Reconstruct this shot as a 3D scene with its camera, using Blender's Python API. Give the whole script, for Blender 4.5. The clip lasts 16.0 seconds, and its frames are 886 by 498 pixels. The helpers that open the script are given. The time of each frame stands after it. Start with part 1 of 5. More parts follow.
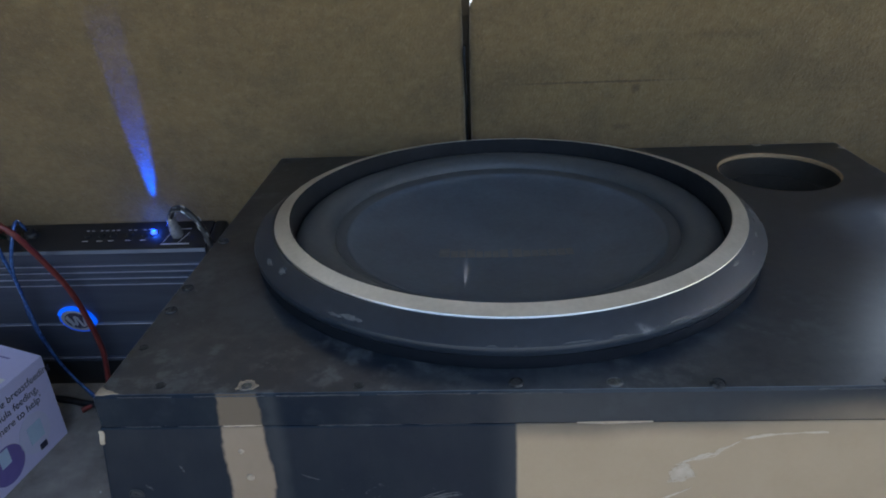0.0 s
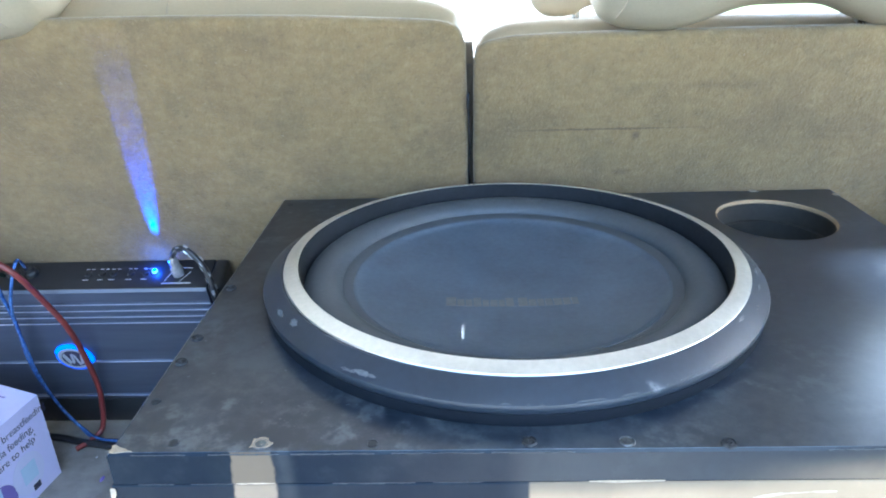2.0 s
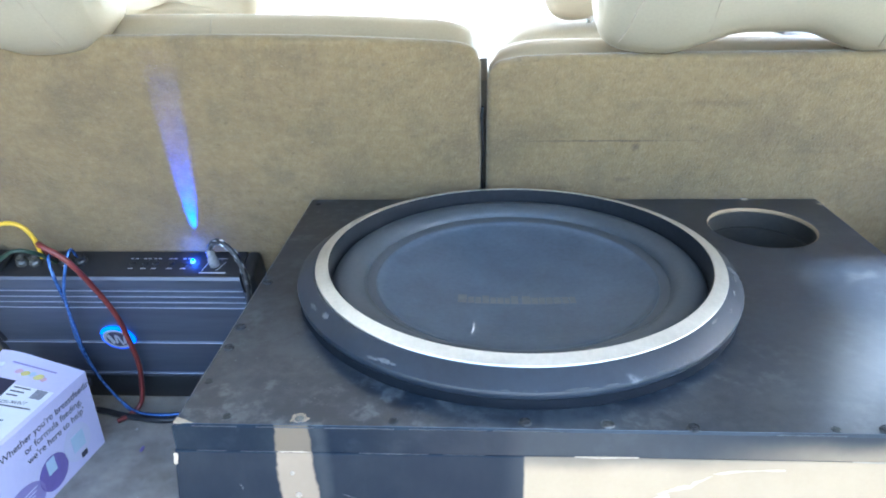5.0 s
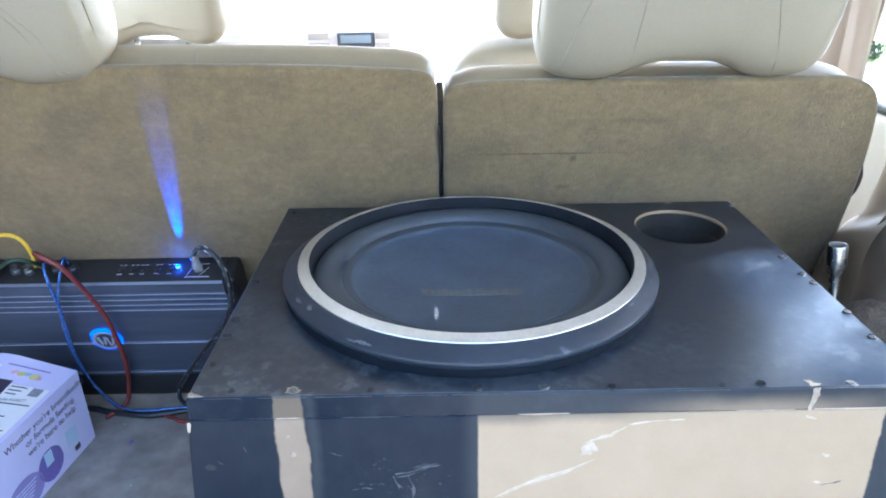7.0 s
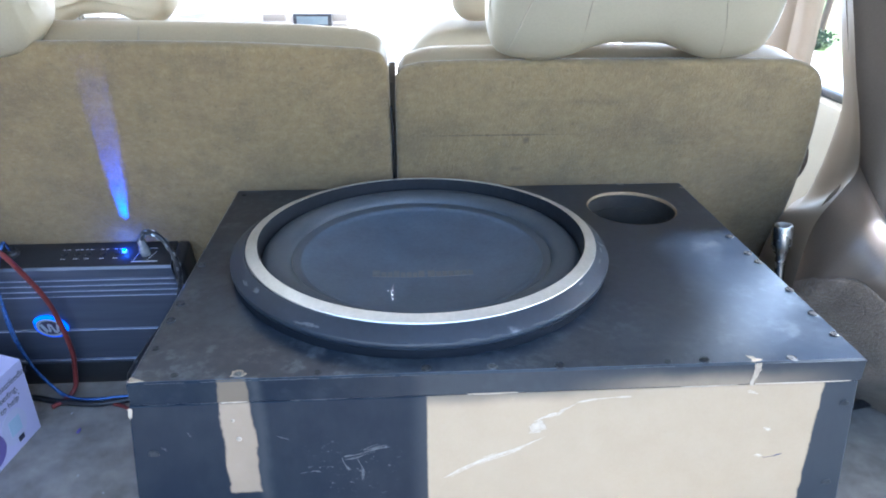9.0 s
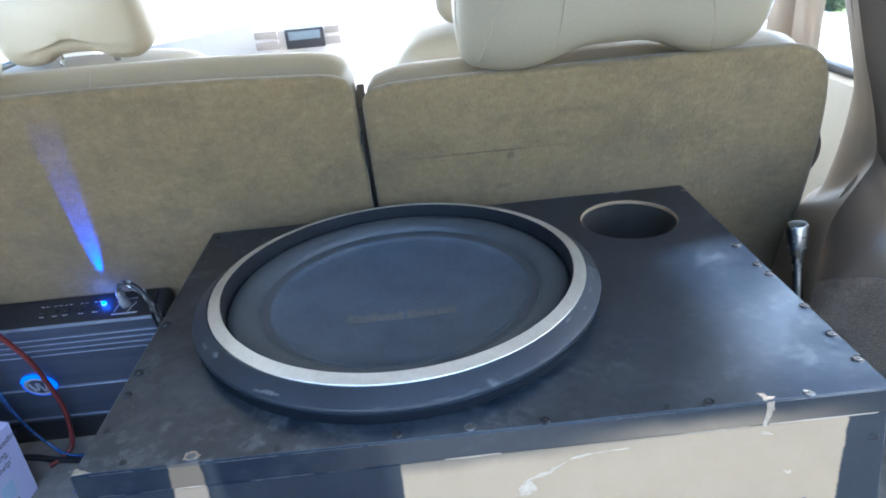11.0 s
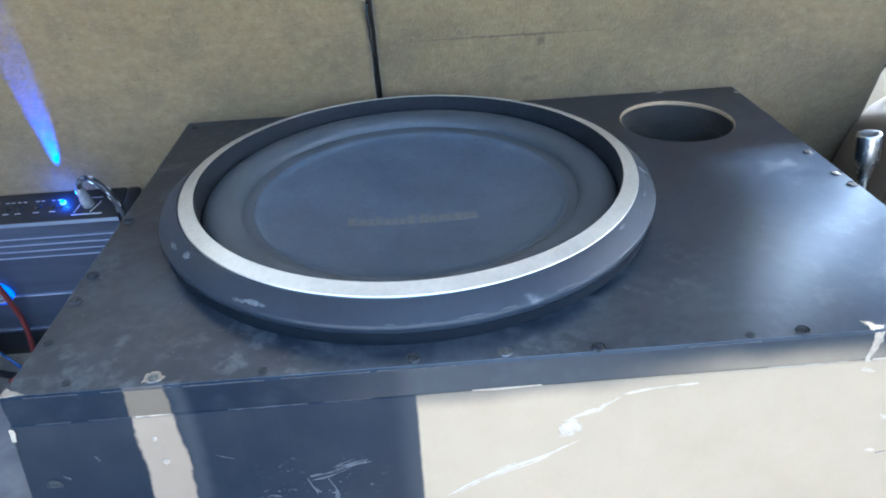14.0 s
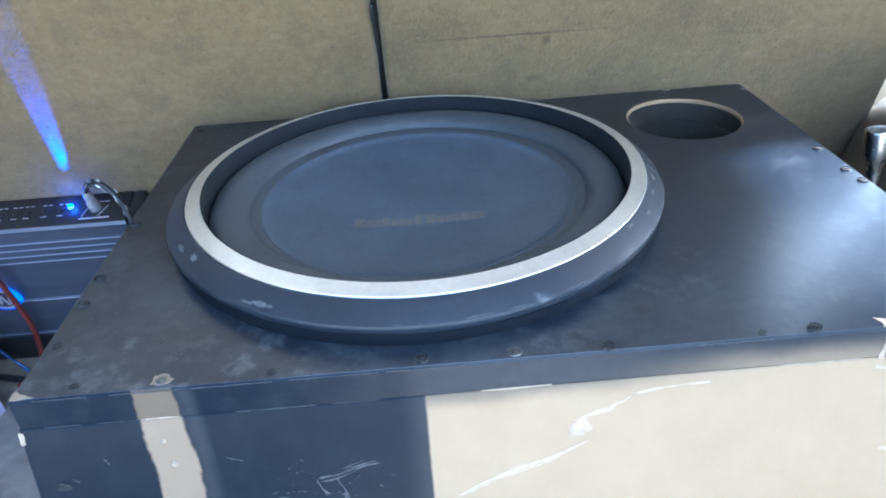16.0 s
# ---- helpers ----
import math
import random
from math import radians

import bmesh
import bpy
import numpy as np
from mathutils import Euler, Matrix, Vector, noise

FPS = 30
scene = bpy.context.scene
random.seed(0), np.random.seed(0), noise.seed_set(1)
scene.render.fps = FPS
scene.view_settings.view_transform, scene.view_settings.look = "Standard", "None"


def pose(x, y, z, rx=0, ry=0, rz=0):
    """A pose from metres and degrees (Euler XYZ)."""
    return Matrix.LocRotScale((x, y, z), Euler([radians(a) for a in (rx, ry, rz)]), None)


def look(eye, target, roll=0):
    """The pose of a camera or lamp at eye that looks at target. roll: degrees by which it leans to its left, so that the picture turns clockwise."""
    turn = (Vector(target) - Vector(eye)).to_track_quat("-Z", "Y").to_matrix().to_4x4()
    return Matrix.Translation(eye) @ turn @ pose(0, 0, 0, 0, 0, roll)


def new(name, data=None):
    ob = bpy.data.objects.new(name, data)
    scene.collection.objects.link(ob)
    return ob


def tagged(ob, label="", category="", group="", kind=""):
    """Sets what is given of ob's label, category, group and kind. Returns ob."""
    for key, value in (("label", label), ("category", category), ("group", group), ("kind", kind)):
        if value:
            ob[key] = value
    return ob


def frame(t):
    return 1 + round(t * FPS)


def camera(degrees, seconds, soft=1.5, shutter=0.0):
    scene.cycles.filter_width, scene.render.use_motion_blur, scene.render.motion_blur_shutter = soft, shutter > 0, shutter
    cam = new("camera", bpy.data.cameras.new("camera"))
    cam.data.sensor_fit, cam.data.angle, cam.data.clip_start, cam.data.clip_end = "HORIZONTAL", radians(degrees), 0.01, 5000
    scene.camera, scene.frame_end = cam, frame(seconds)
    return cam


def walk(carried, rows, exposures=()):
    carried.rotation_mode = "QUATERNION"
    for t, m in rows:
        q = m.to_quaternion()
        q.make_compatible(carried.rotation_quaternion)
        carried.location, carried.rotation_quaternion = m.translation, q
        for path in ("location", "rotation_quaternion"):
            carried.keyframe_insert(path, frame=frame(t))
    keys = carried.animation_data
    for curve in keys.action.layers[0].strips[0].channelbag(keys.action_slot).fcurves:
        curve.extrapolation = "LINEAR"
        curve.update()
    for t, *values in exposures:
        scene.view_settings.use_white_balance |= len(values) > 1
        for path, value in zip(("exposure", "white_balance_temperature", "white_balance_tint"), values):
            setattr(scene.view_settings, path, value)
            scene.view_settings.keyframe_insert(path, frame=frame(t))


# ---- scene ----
cam = camera(65.4, 16.0, soft=1.9)
PATH = [
    (0, (0.186, -0.263, 0.51), (0.09, 1.54, -0.35), -2.6),
    (0.5, (0.19, -0.237, 0.509), (0.14, 1.579, -0.327), -2.5),
    (1, (0.189, -0.245, 0.514), (0.152, 1.576, -0.313), -2.0),
    (1.5, (0.182, -0.252, 0.528), (0.148, 1.578, -0.279), -2.0),
    (2, (0.174, -0.261, 0.528), (0.112, 1.572, -0.269), -1.8),
    (2.5, (0.169, -0.267, 0.525), (0.068, 1.558, -0.288), -1.6),
    (3, (0.17, -0.263, 0.521), (0.063, 1.553, -0.31), -2.2),
    (3.5, (0.171, -0.265, 0.518), (0.099, 1.551, -0.317), -1.2),
    (3.7, (0.173, -0.265, 0.52), (0.111, 1.551, -0.317), -1.2),
    (5.8, (0.18, -0.371, 0.588), (0.053, 1.441, -0.249), -1.3),
    (6, (0.181, -0.386, 0.59), (0.137, 1.441, -0.223), -0.6),
    (6.5, (0.18, -0.395, 0.596), (0.216, 1.425, -0.232), -0.0),
    (7, (0.179, -0.395, 0.6), (0.186, 1.426, -0.227), -0.9),
    (7.5, (0.178, -0.394, 0.598), (0.176, 1.422, -0.239), -1.1),
    (8, (0.181, -0.393, 0.592), (0.247, 1.414, -0.263), 0.5),
    (8.5, (0.184, -0.396, 0.599), (0.256, 1.41, -0.259), -0.5),
    (9, (0.19, -0.393, 0.594), (0.302, 1.407, -0.27), 0.2),
    (9.2, (0.198, -0.387, 0.604), (0.323, 1.407, -0.272), -0.2),
    (11.3, (0.238, -0.317, 0.602), (0.248, 1.483, -0.269), -6.2),
    (11.5, (0.226, -0.3, 0.585), (0.214, 1.462, -0.362), -6.6),
    (12, (0.213, -0.266, 0.566), (0.197, 1.487, -0.397), -9.1),
    (12.5, (0.208, -0.264, 0.547), (0.177, 1.452, -0.48), -7.9),
    (13, (0.209, -0.258, 0.544), (0.236, 1.447, -0.5), -5.4),
    (13.5, (0.217, -0.258, 0.539), (0.288, 1.448, -0.501), -4.0),
    (14, (0.213, -0.261, 0.539), (0.267, 1.439, -0.513), -3.2),
    (14.5, (0.208, -0.263, 0.543), (0.22, 1.452, -0.486), -3.3),
    (15, (0.209, -0.262, 0.542), (0.234, 1.45, -0.491), -3.5),
    (15.5, (0.212, -0.262, 0.541), (0.258, 1.45, -0.492), -3.5),
    (16, (0.212, -0.26, 0.537), (0.249, 1.444, -0.509), -4.0),
]
walk(cam, [(t, look(eye, target, roll)) for t, eye, target, roll in PATH], [(0.0, 1.4, 5950, 12), (0.4, 2.92, 5560, 8), (1.5, 3.33, 5420, 7.5), (3.5, 3.28, 5420, 7.5), (5.8, 3.4, 5550, 11), (6.4, 3.22, 5550, 13), (7.0, 2.93, 5420, 13), (9.0, 2.92, 5380, 13), (11.3, 2.65, 5330, 10), (12.0, 2.8, 5300, 9.5), (13.0, 3.02, 5285, 10), (14.5, 3.12, 5285, 10), (16.0, 3.15, 5300, 10.5)])

# ---- world, sun and large lights ----
world = bpy.data.worlds.new("sky")
scene.world = world
world.use_nodes = True
wn, wl = world.node_tree.nodes, world.node_tree.links
wn.clear()
sky = wn.new("ShaderNodeTexSky")
sky.sky_type, sky.sun_disc = "NISHITA", False
sky.sun_elevation, sky.sun_rotation = radians(40.7), radians(82.5)
sky.air_density, sky.dust_density = 1.0, 2.0
wbg = wn.new("ShaderNodeBackground")
wbg.inputs["Strength"].default_value = 0.13
wout = wn.new("ShaderNodeOutputWorld")
wl.new(sky.outputs[0], wbg.inputs["Color"])
wl.new(wbg.outputs[0], wout.inputs["Surface"])

sun = new("sun", bpy.data.lights.new("sun", "SUN"))
sun.data.energy, sun.data.angle, sun.data.color = 5.0, radians(4), (1.0, 0.96, 0.90)
sun.matrix_world = look((7.517, 0.990, 6.52), (0, 0, 0))

# daylight of the open tailgate, behind and above the camera
gate = new("tailgate_daylight", bpy.data.lights.new("tailgate_daylight", "AREA"))
gate.data.shape, gate.data.size, gate.data.size_y = "RECTANGLE", 1.1, 0.6
gate.data.energy, gate.data.color = 0.92, (0.57, 0.81, 1.0)
gate.matrix_world = look((0.38, -0.68, 1.10), (0.24, 0.08, 0.30))

# sky light of the wide windscreen
screen_light = new("windscreen_daylight", bpy.data.lights.new("windscreen_daylight", "AREA"))
screen_light.data.shape, screen_light.data.size, screen_light.data.size_y = "RECTANGLE", 1.3, 0.5
screen_light.data.energy, screen_light.data.color = 3.0, (1.0, 0.98, 0.95)
screen_light.matrix_world = look((0.03, 1.86, 0.64), (0.03, 0.2, 0.35))

# fill light added at the unseen left door window, to brighten cap and trim
left_fill = new("door_window_daylight", bpy.data.lights.new("door_window_daylight", "AREA"))
left_fill.data.shape, left_fill.data.size, left_fill.data.size_y = "RECTANGLE", 0.32, 0.44
left_fill.data.energy, left_fill.data.color = 3.4, (0.80, 0.91, 1.0)
left_fill.matrix_world = look((-0.765, 0.55, 0.61), (0.30, 0.05, 0.31))

# sky light of the two windows beside the narrow seat
for name_, y_, wide_, watts in (("rear_window_daylight", 1.15, 0.60, 1.3), ("side_window_daylight", 0.57, 0.26, 0.50)):
    pane_light = new(name_, bpy.data.lights.new(name_, "AREA"))
    pane_light.data.shape, pane_light.data.size, pane_light.data.size_y = "RECTANGLE", wide_, 0.42
    pane_light.data.energy, pane_light.data.color = watts, (0.78, 0.90, 1.0)
    pane_light.matrix_world = look((0.825, y_, 0.59), (0.0, y_, 0.55))


# ---- mesh helpers ----
def finish(bm, smooth=None):
    """Recalculate normals and shade smooth below an angle."""
    bmesh.ops.recalc_face_normals(bm, faces=bm.faces)
    if smooth:
        for f in bm.faces:
            f.smooth = True
        for e in bm.edges:
            if len(e.link_faces) == 2 and e.calc_face_angle(0) > radians(smooth):
                e.smooth = False
    return bm


def part(name, bm, material, parent=None, label="", smooth=35, kind=""):
    """One mesh object out of a bmesh in world coordinates (or in the parent's, where the parent is turned)."""
    finish(bm, smooth)
    me = bpy.data.meshes.new(name)
    if parent is not None and not in_turned(parent):
        bmesh.ops.translate(bm, verts=bm.verts, vec=-world_place(parent))
    bm.to_mesh(me)
    bm.free()
    me.materials.append(material)
    ob = new(name, me)
    if parent is not None:
        ob.parent = parent
    if label or kind:
        tagged(ob, label=label, kind=kind)
    return ob


def in_turned(ob):
    while ob is not None:
        if ob.get("turned"):
            return True
        ob = ob.parent
    return False


def world_place(ob):
    v = Vector((0, 0, 0))
    while ob is not None:
        v = v + ob.location
        ob = ob.parent
    return v


def thing(name, place, label, category, group="", turn=None):
    ob = new(name)
    ob.location = place
    ob.empty_display_size = 0.02
    if turn is not None:
        ob.rotation_euler = [radians(a) for a in turn]
        ob["turned"] = True
    return tagged(ob, label=label, category=category, group=group)


def box(x0, y0, z0, x1, y1, z1, bevel=0.0, seg=2):
    bm = bmesh.new()
    bmesh.ops.create_cube(bm, size=1.0)
    for v in bm.verts:
        v.co = Vector(((x0 + x1) / 2 + v.co.x * (x1 - x0), (y0 + y1) / 2 + v.co.y * (y1 - y0), (z0 + z1) / 2 + v.co.z * (z1 - z0)))
    if bevel:
        bmesh.ops.bevel(bm, geom=list(bm.edges), offset=bevel, segments=seg, profile=0.5, affect="EDGES")
    return bm


def join(*bms):
    out = bms[0]
    for b in bms[1:]:
        me = bpy.data.meshes.new("tmp")
        b.to_mesh(me)
        b.free()
        out.from_mesh(me)
        bpy.data.meshes.remove(me)
    return out


def lathe(profile, centre, steps=96, closed=False, scale=(1, 1)):
    """Turn a profile of (radius, height) round a vertical axis."""
    bm = bmesh.new()
    rings = []
    for r, z in profile:
        if r < 1e-6:
            rings.append([bm.verts.new((centre[0], centre[1], centre[2] + z))])
        else:
            rings.append([bm.verts.new((centre[0] + scale[0] * r * math.cos(a), centre[1] + scale[1] * r * math.sin(a), centre[2] + z))
                          for a in (2 * math.pi * k / steps for k in range(steps))])
    pairs = list(zip(rings, rings[1:])) + ([(rings[-1], rings[0])] if closed else [])
    for a, b in pairs:
        for k in range(steps):
            q = [a[k % len(a)], a[(k + 1) % len(a)], b[(k + 1) % len(b)], b[k % len(b)]]
            q = [v for n, v in enumerate(q) if v not in q[:n]]
            if len(q) > 2:
                bm.faces.new(q)
    return bm


def spline(points, step=6, closed=False):
    """Catmull-Rom through the points."""
    p = [Vector(q) for q in points]
    n = len(p)
    out = []
    for i in range(n if closed else n - 1):
        a, b = p[i], p[(i + 1) % n]
        z = p[i - 1] if (i or closed) else a + (a - b)
        c = p[(i + 2) % n] if (closed or i + 2 < n) else b + (b - a)
        for k in range(step):
            t = k / step
            out.append(0.5 * ((2 * a) + (b - z) * t + (2 * z - 5 * a + 4 * b - c) * t * t + (3 * a - z - 3 * b + c) * t ** 3))
    if not closed:
        out.append(p[-1])
    return out


def tube(points, radius, sides=8, step=6, closed=False):
    bm = bmesh.new()
    path = spline(points, step, closed)
    n = len(path)
    rings, side = [], None
    for i, q in enumerate(path):
        d = (path[(i + 1) % n] - path[i - 1]) if closed else (path[min(i + 1, n - 1)] - path[max(i - 1, 0)])
        d.normalize()
        if side is None:
            side = d.orthogonal().normalized()
        side = (side - d * side.dot(d)).normalized()
        up = d.cross(side)
        rings.append([bm.verts.new(q + radius * (math.cos(a) * side + math.sin(a) * up)) for a in (2 * math.pi * k / sides for k in range(sides))])
    for i in range(n if closed else n - 1):
        a, b = rings[i], rings[(i + 1) % n]
        for k in range(sides):
            bm.faces.new((a[k], a[(k + 1) % sides], b[(k + 1) % sides], b[k]))
    if not closed:
        bm.faces.new(rings[0])
        bm.faces.new(list(reversed(rings[-1])))
    return bm


def loft(loops, cap=True, closed=True):
    bm = bmesh.new()
    rings = [[bm.verts.new(q) for q in lp] for lp in loops]
    m = len(rings[0])
    for a, b in zip(rings, rings[1:]):
        for k in range(m if closed else m - 1):
            bm.faces.new((a[k], a[(k + 1) % m], b[(k + 1) % m], b[k]))
    if cap:
        bm.faces.new(rings[0])
        bm.faces.new(list(reversed(rings[-1])))
    return bm


def inset(outline, d):
    """Move a closed, counter-clockwise 2D outline inwards by d."""
    n = len(outline)
    out = []
    for i in range(n):
        t = (Vector(outline[(i + 1) % n]) - Vector(outline[i - 1])).normalized()
        out.append((outline[i][0] - t.y * d, outline[i][1] + t.x * d))
    return out


def pillow(outline, n0, n1, r, puff=0.0, rings=7, ease=None):
    """A padded body: a 2D outline with rounded edges of radius r between the depths n0 and n1; the last faces swell by puff."""
    weight = [ease(x, y) if ease else 1.0 for x, y in outline]

    def shrunk(d):
        full = inset(outline, d)
        return [(p[0] + (q[0] - p[0]) * w, p[1] + (q[1] - p[1]) * w) for p, q, w in zip(outline, full, weight)]

    loops = []
    for k in range(rings):
        a = math.pi / 2 * k / (rings - 1)
        loops.append([(x, y, n0 + r * (1 - math.sin(a))) for x, y in shrunk(r * (1 - math.cos(a)))])
        loops.append([(x, y, n1 - r * (1 - math.sin(a))) for x, y in shrunk(r * (1 - math.cos(a)))])
    loops.sort(key=lambda lp: lp[0][2])
    bm = loft(loops, cap=False)
    for lp, s in ((loops[0], -1), (loops[-1], 1)):
        prev = lp
        base = lp[0][2]
        cx = sum(p[0] for p in lp) / len(lp)
        cy = sum(p[1] for p in lp) / len(lp)
        rs = [lp]
        for f in (0.75, 0.5, 0.25):
            rs.append([(cx + (x - cx) * f, cy + (y - cy) * f, base + s * puff * (1 - f * f)) for x, y, _ in lp])
        b2 = loft(rs, cap=False)
        last = [v for v in b2.verts][-len(lp):]
        b2.faces.new(last if s > 0 else list(reversed(last)))
        bm = join(bm, b2)
    bmesh.ops.remove_doubles(bm, verts=bm.verts, dist=1e-5)
    return bm


def lettering(text, size, material, name, parent, m, label="", align="LEFT"):
    """Built-in font as a flat mesh part, placed by m in the parent's coordinates."""
    cu = bpy.data.curves.new(name, "FONT")
    cu.body, cu.size, cu.extrude, cu.align_x = text, size, 0.00006, align
    tmp = bpy.data.objects.new("tmp", cu)
    scene.collection.objects.link(tmp)
    dg = bpy.context.evaluated_depsgraph_get()
    me = bpy.data.meshes.new_from_object(tmp.evaluated_get(dg))
    bpy.data.objects.remove(tmp)
    me.materials.clear()
    me.materials.append(material)
    me.transform(m)
    ob = new(name, me)
    ob.parent = parent
    if label:
        tagged(ob, label=label)
    return ob


# ---- materials ----
def nodes_of(name):
    m = bpy.data.materials.new(name)
    m.use_nodes = True
    nt = m.node_tree
    return m, nt, nt.nodes["Principled BSDF"]


def noise_node(nt, scale, detail=5.0, rough=0.55, coord=None, stretch=(1, 1, 1)):
    tc = nt.nodes.new("ShaderNodeTexCoord")
    mp = nt.nodes.new("ShaderNodeMapping")
    mp.inputs["Scale"].default_value = stretch
    nz = nt.nodes.new("ShaderNodeTexNoise")
    nz.inputs["Scale"].default_value, nz.inputs["Detail"].default_value, nz.inputs["Roughness"].default_value = scale, detail, rough
    nt.links.new(tc.outputs["Object"], mp.inputs["Vector"])
    nt.links.new(mp.outputs[0], nz.inputs["Vector"])
    return nz.outputs["Fac"]


def ramp(nt, fac, stops):
    r = nt.nodes.new("ShaderNodeValToRGB")
    el = r.color_ramp.elements
    while len(el) < len(stops):
        el.new(0.5)
    for e, (p, c) in zip(el, stops):
        e.position = p
        e.color = (*c, 1) if len(c) == 3 else c
    nt.links.new(fac, r.inputs[0])
    return r.outputs["Color"]


def mix(nt, fac, a, b, mode="MIX"):
    n = nt.nodes.new("ShaderNodeMix")
    n.data_type, n.blend_type = "RGBA", mode
    for sock, v in ((n.inputs[0], fac), (n.inputs[6], a), (n.inputs[7], b)):
        if hasattr(v, "is_output"):
            nt.links.new(v, sock)
        else:
            sock.default_value = v if isinstance(v, float) else (*v, 1)
    return n.outputs[2]


def calc(nt, op, a, b=0.0, c=None):
    n = nt.nodes.new("ShaderNodeMath")
    n.operation = op
    for sock, v in zip(n.inputs, (a, b) if c is None else (a, b, c)):
        if hasattr(v, "is_output"):
            nt.links.new(v, sock)
        else:
            sock.default_value = v
    return n.outputs[0]


def step_up(nt, v, lo, hi):
    """0 below lo, 1 above hi."""
    n = nt.nodes.new("ShaderNodeMapRange")
    n.interpolation_type = "SMOOTHSTEP"
    n.inputs["From Min"].default_value, n.inputs["From Max"].default_value = lo, hi
    nt.links.new(v, n.inputs["Value"])
    return n.outputs[0]


def bump(nt, bsdf, height, strength, dist):
    b = nt.nodes.new("ShaderNodeBump")
    b.inputs["Strength"].default_value, b.inputs["Distance"].default_value = strength, dist
    nt.links.new(height, b.inputs["Height"])
    nt.links.new(b.outputs[0], bsdf.inputs["Normal"])


def surface(name, dark, light, rough=(0.4, 0.6), metal=0.0, large=6.0, fine=120.0, relief=0.15, dist=0.0006, stretch=(1, 1, 1), sheen=0.0, coat=0.0, spec=0.5):
    """A real surface: two scales of colour variation, mottled roughness and fine relief."""
    m, nt, b = nodes_of(name)
    big = noise_node(nt, large, 4, 0.6, stretch=stretch)
    small = noise_node(nt, fine, 3, 0.6, stretch=stretch)
    f = calc(nt, "ADD", calc(nt, "MULTIPLY", big, 0.65), calc(nt, "MULTIPLY", small, 0.35))
    nt.links.new(ramp(nt, f, [(0.32, dark), (0.68, light)]), b.inputs["Base Color"])
    rr = calc(nt, "MULTIPLY_ADD", big, rough[1] - rough[0], rough[0])
    nt.links.new(rr, b.inputs["Roughness"])
    b.inputs["Metallic"].default_value = metal
    b.inputs["Specular IOR Level"].default_value = spec
    b.inputs["Sheen Weight"].default_value = sheen
    b.inputs["Coat Weight"].default_value = coat
    if relief:
        bump(nt, b, small, relief, dist)
    return m


def glow(name, color, strength):
    m, nt, b = nodes_of(name)
    b.inputs["Base Color"].default_value = (*color, 1)
    b.inputs["Emission Color"].default_value = (*color, 1)
    b.inputs["Emission Strength"].default_value = strength
    return m


W, D, H, BASE = 0.52, 0.367, 0.31, Vector((0.26, 0.182, 0.0))


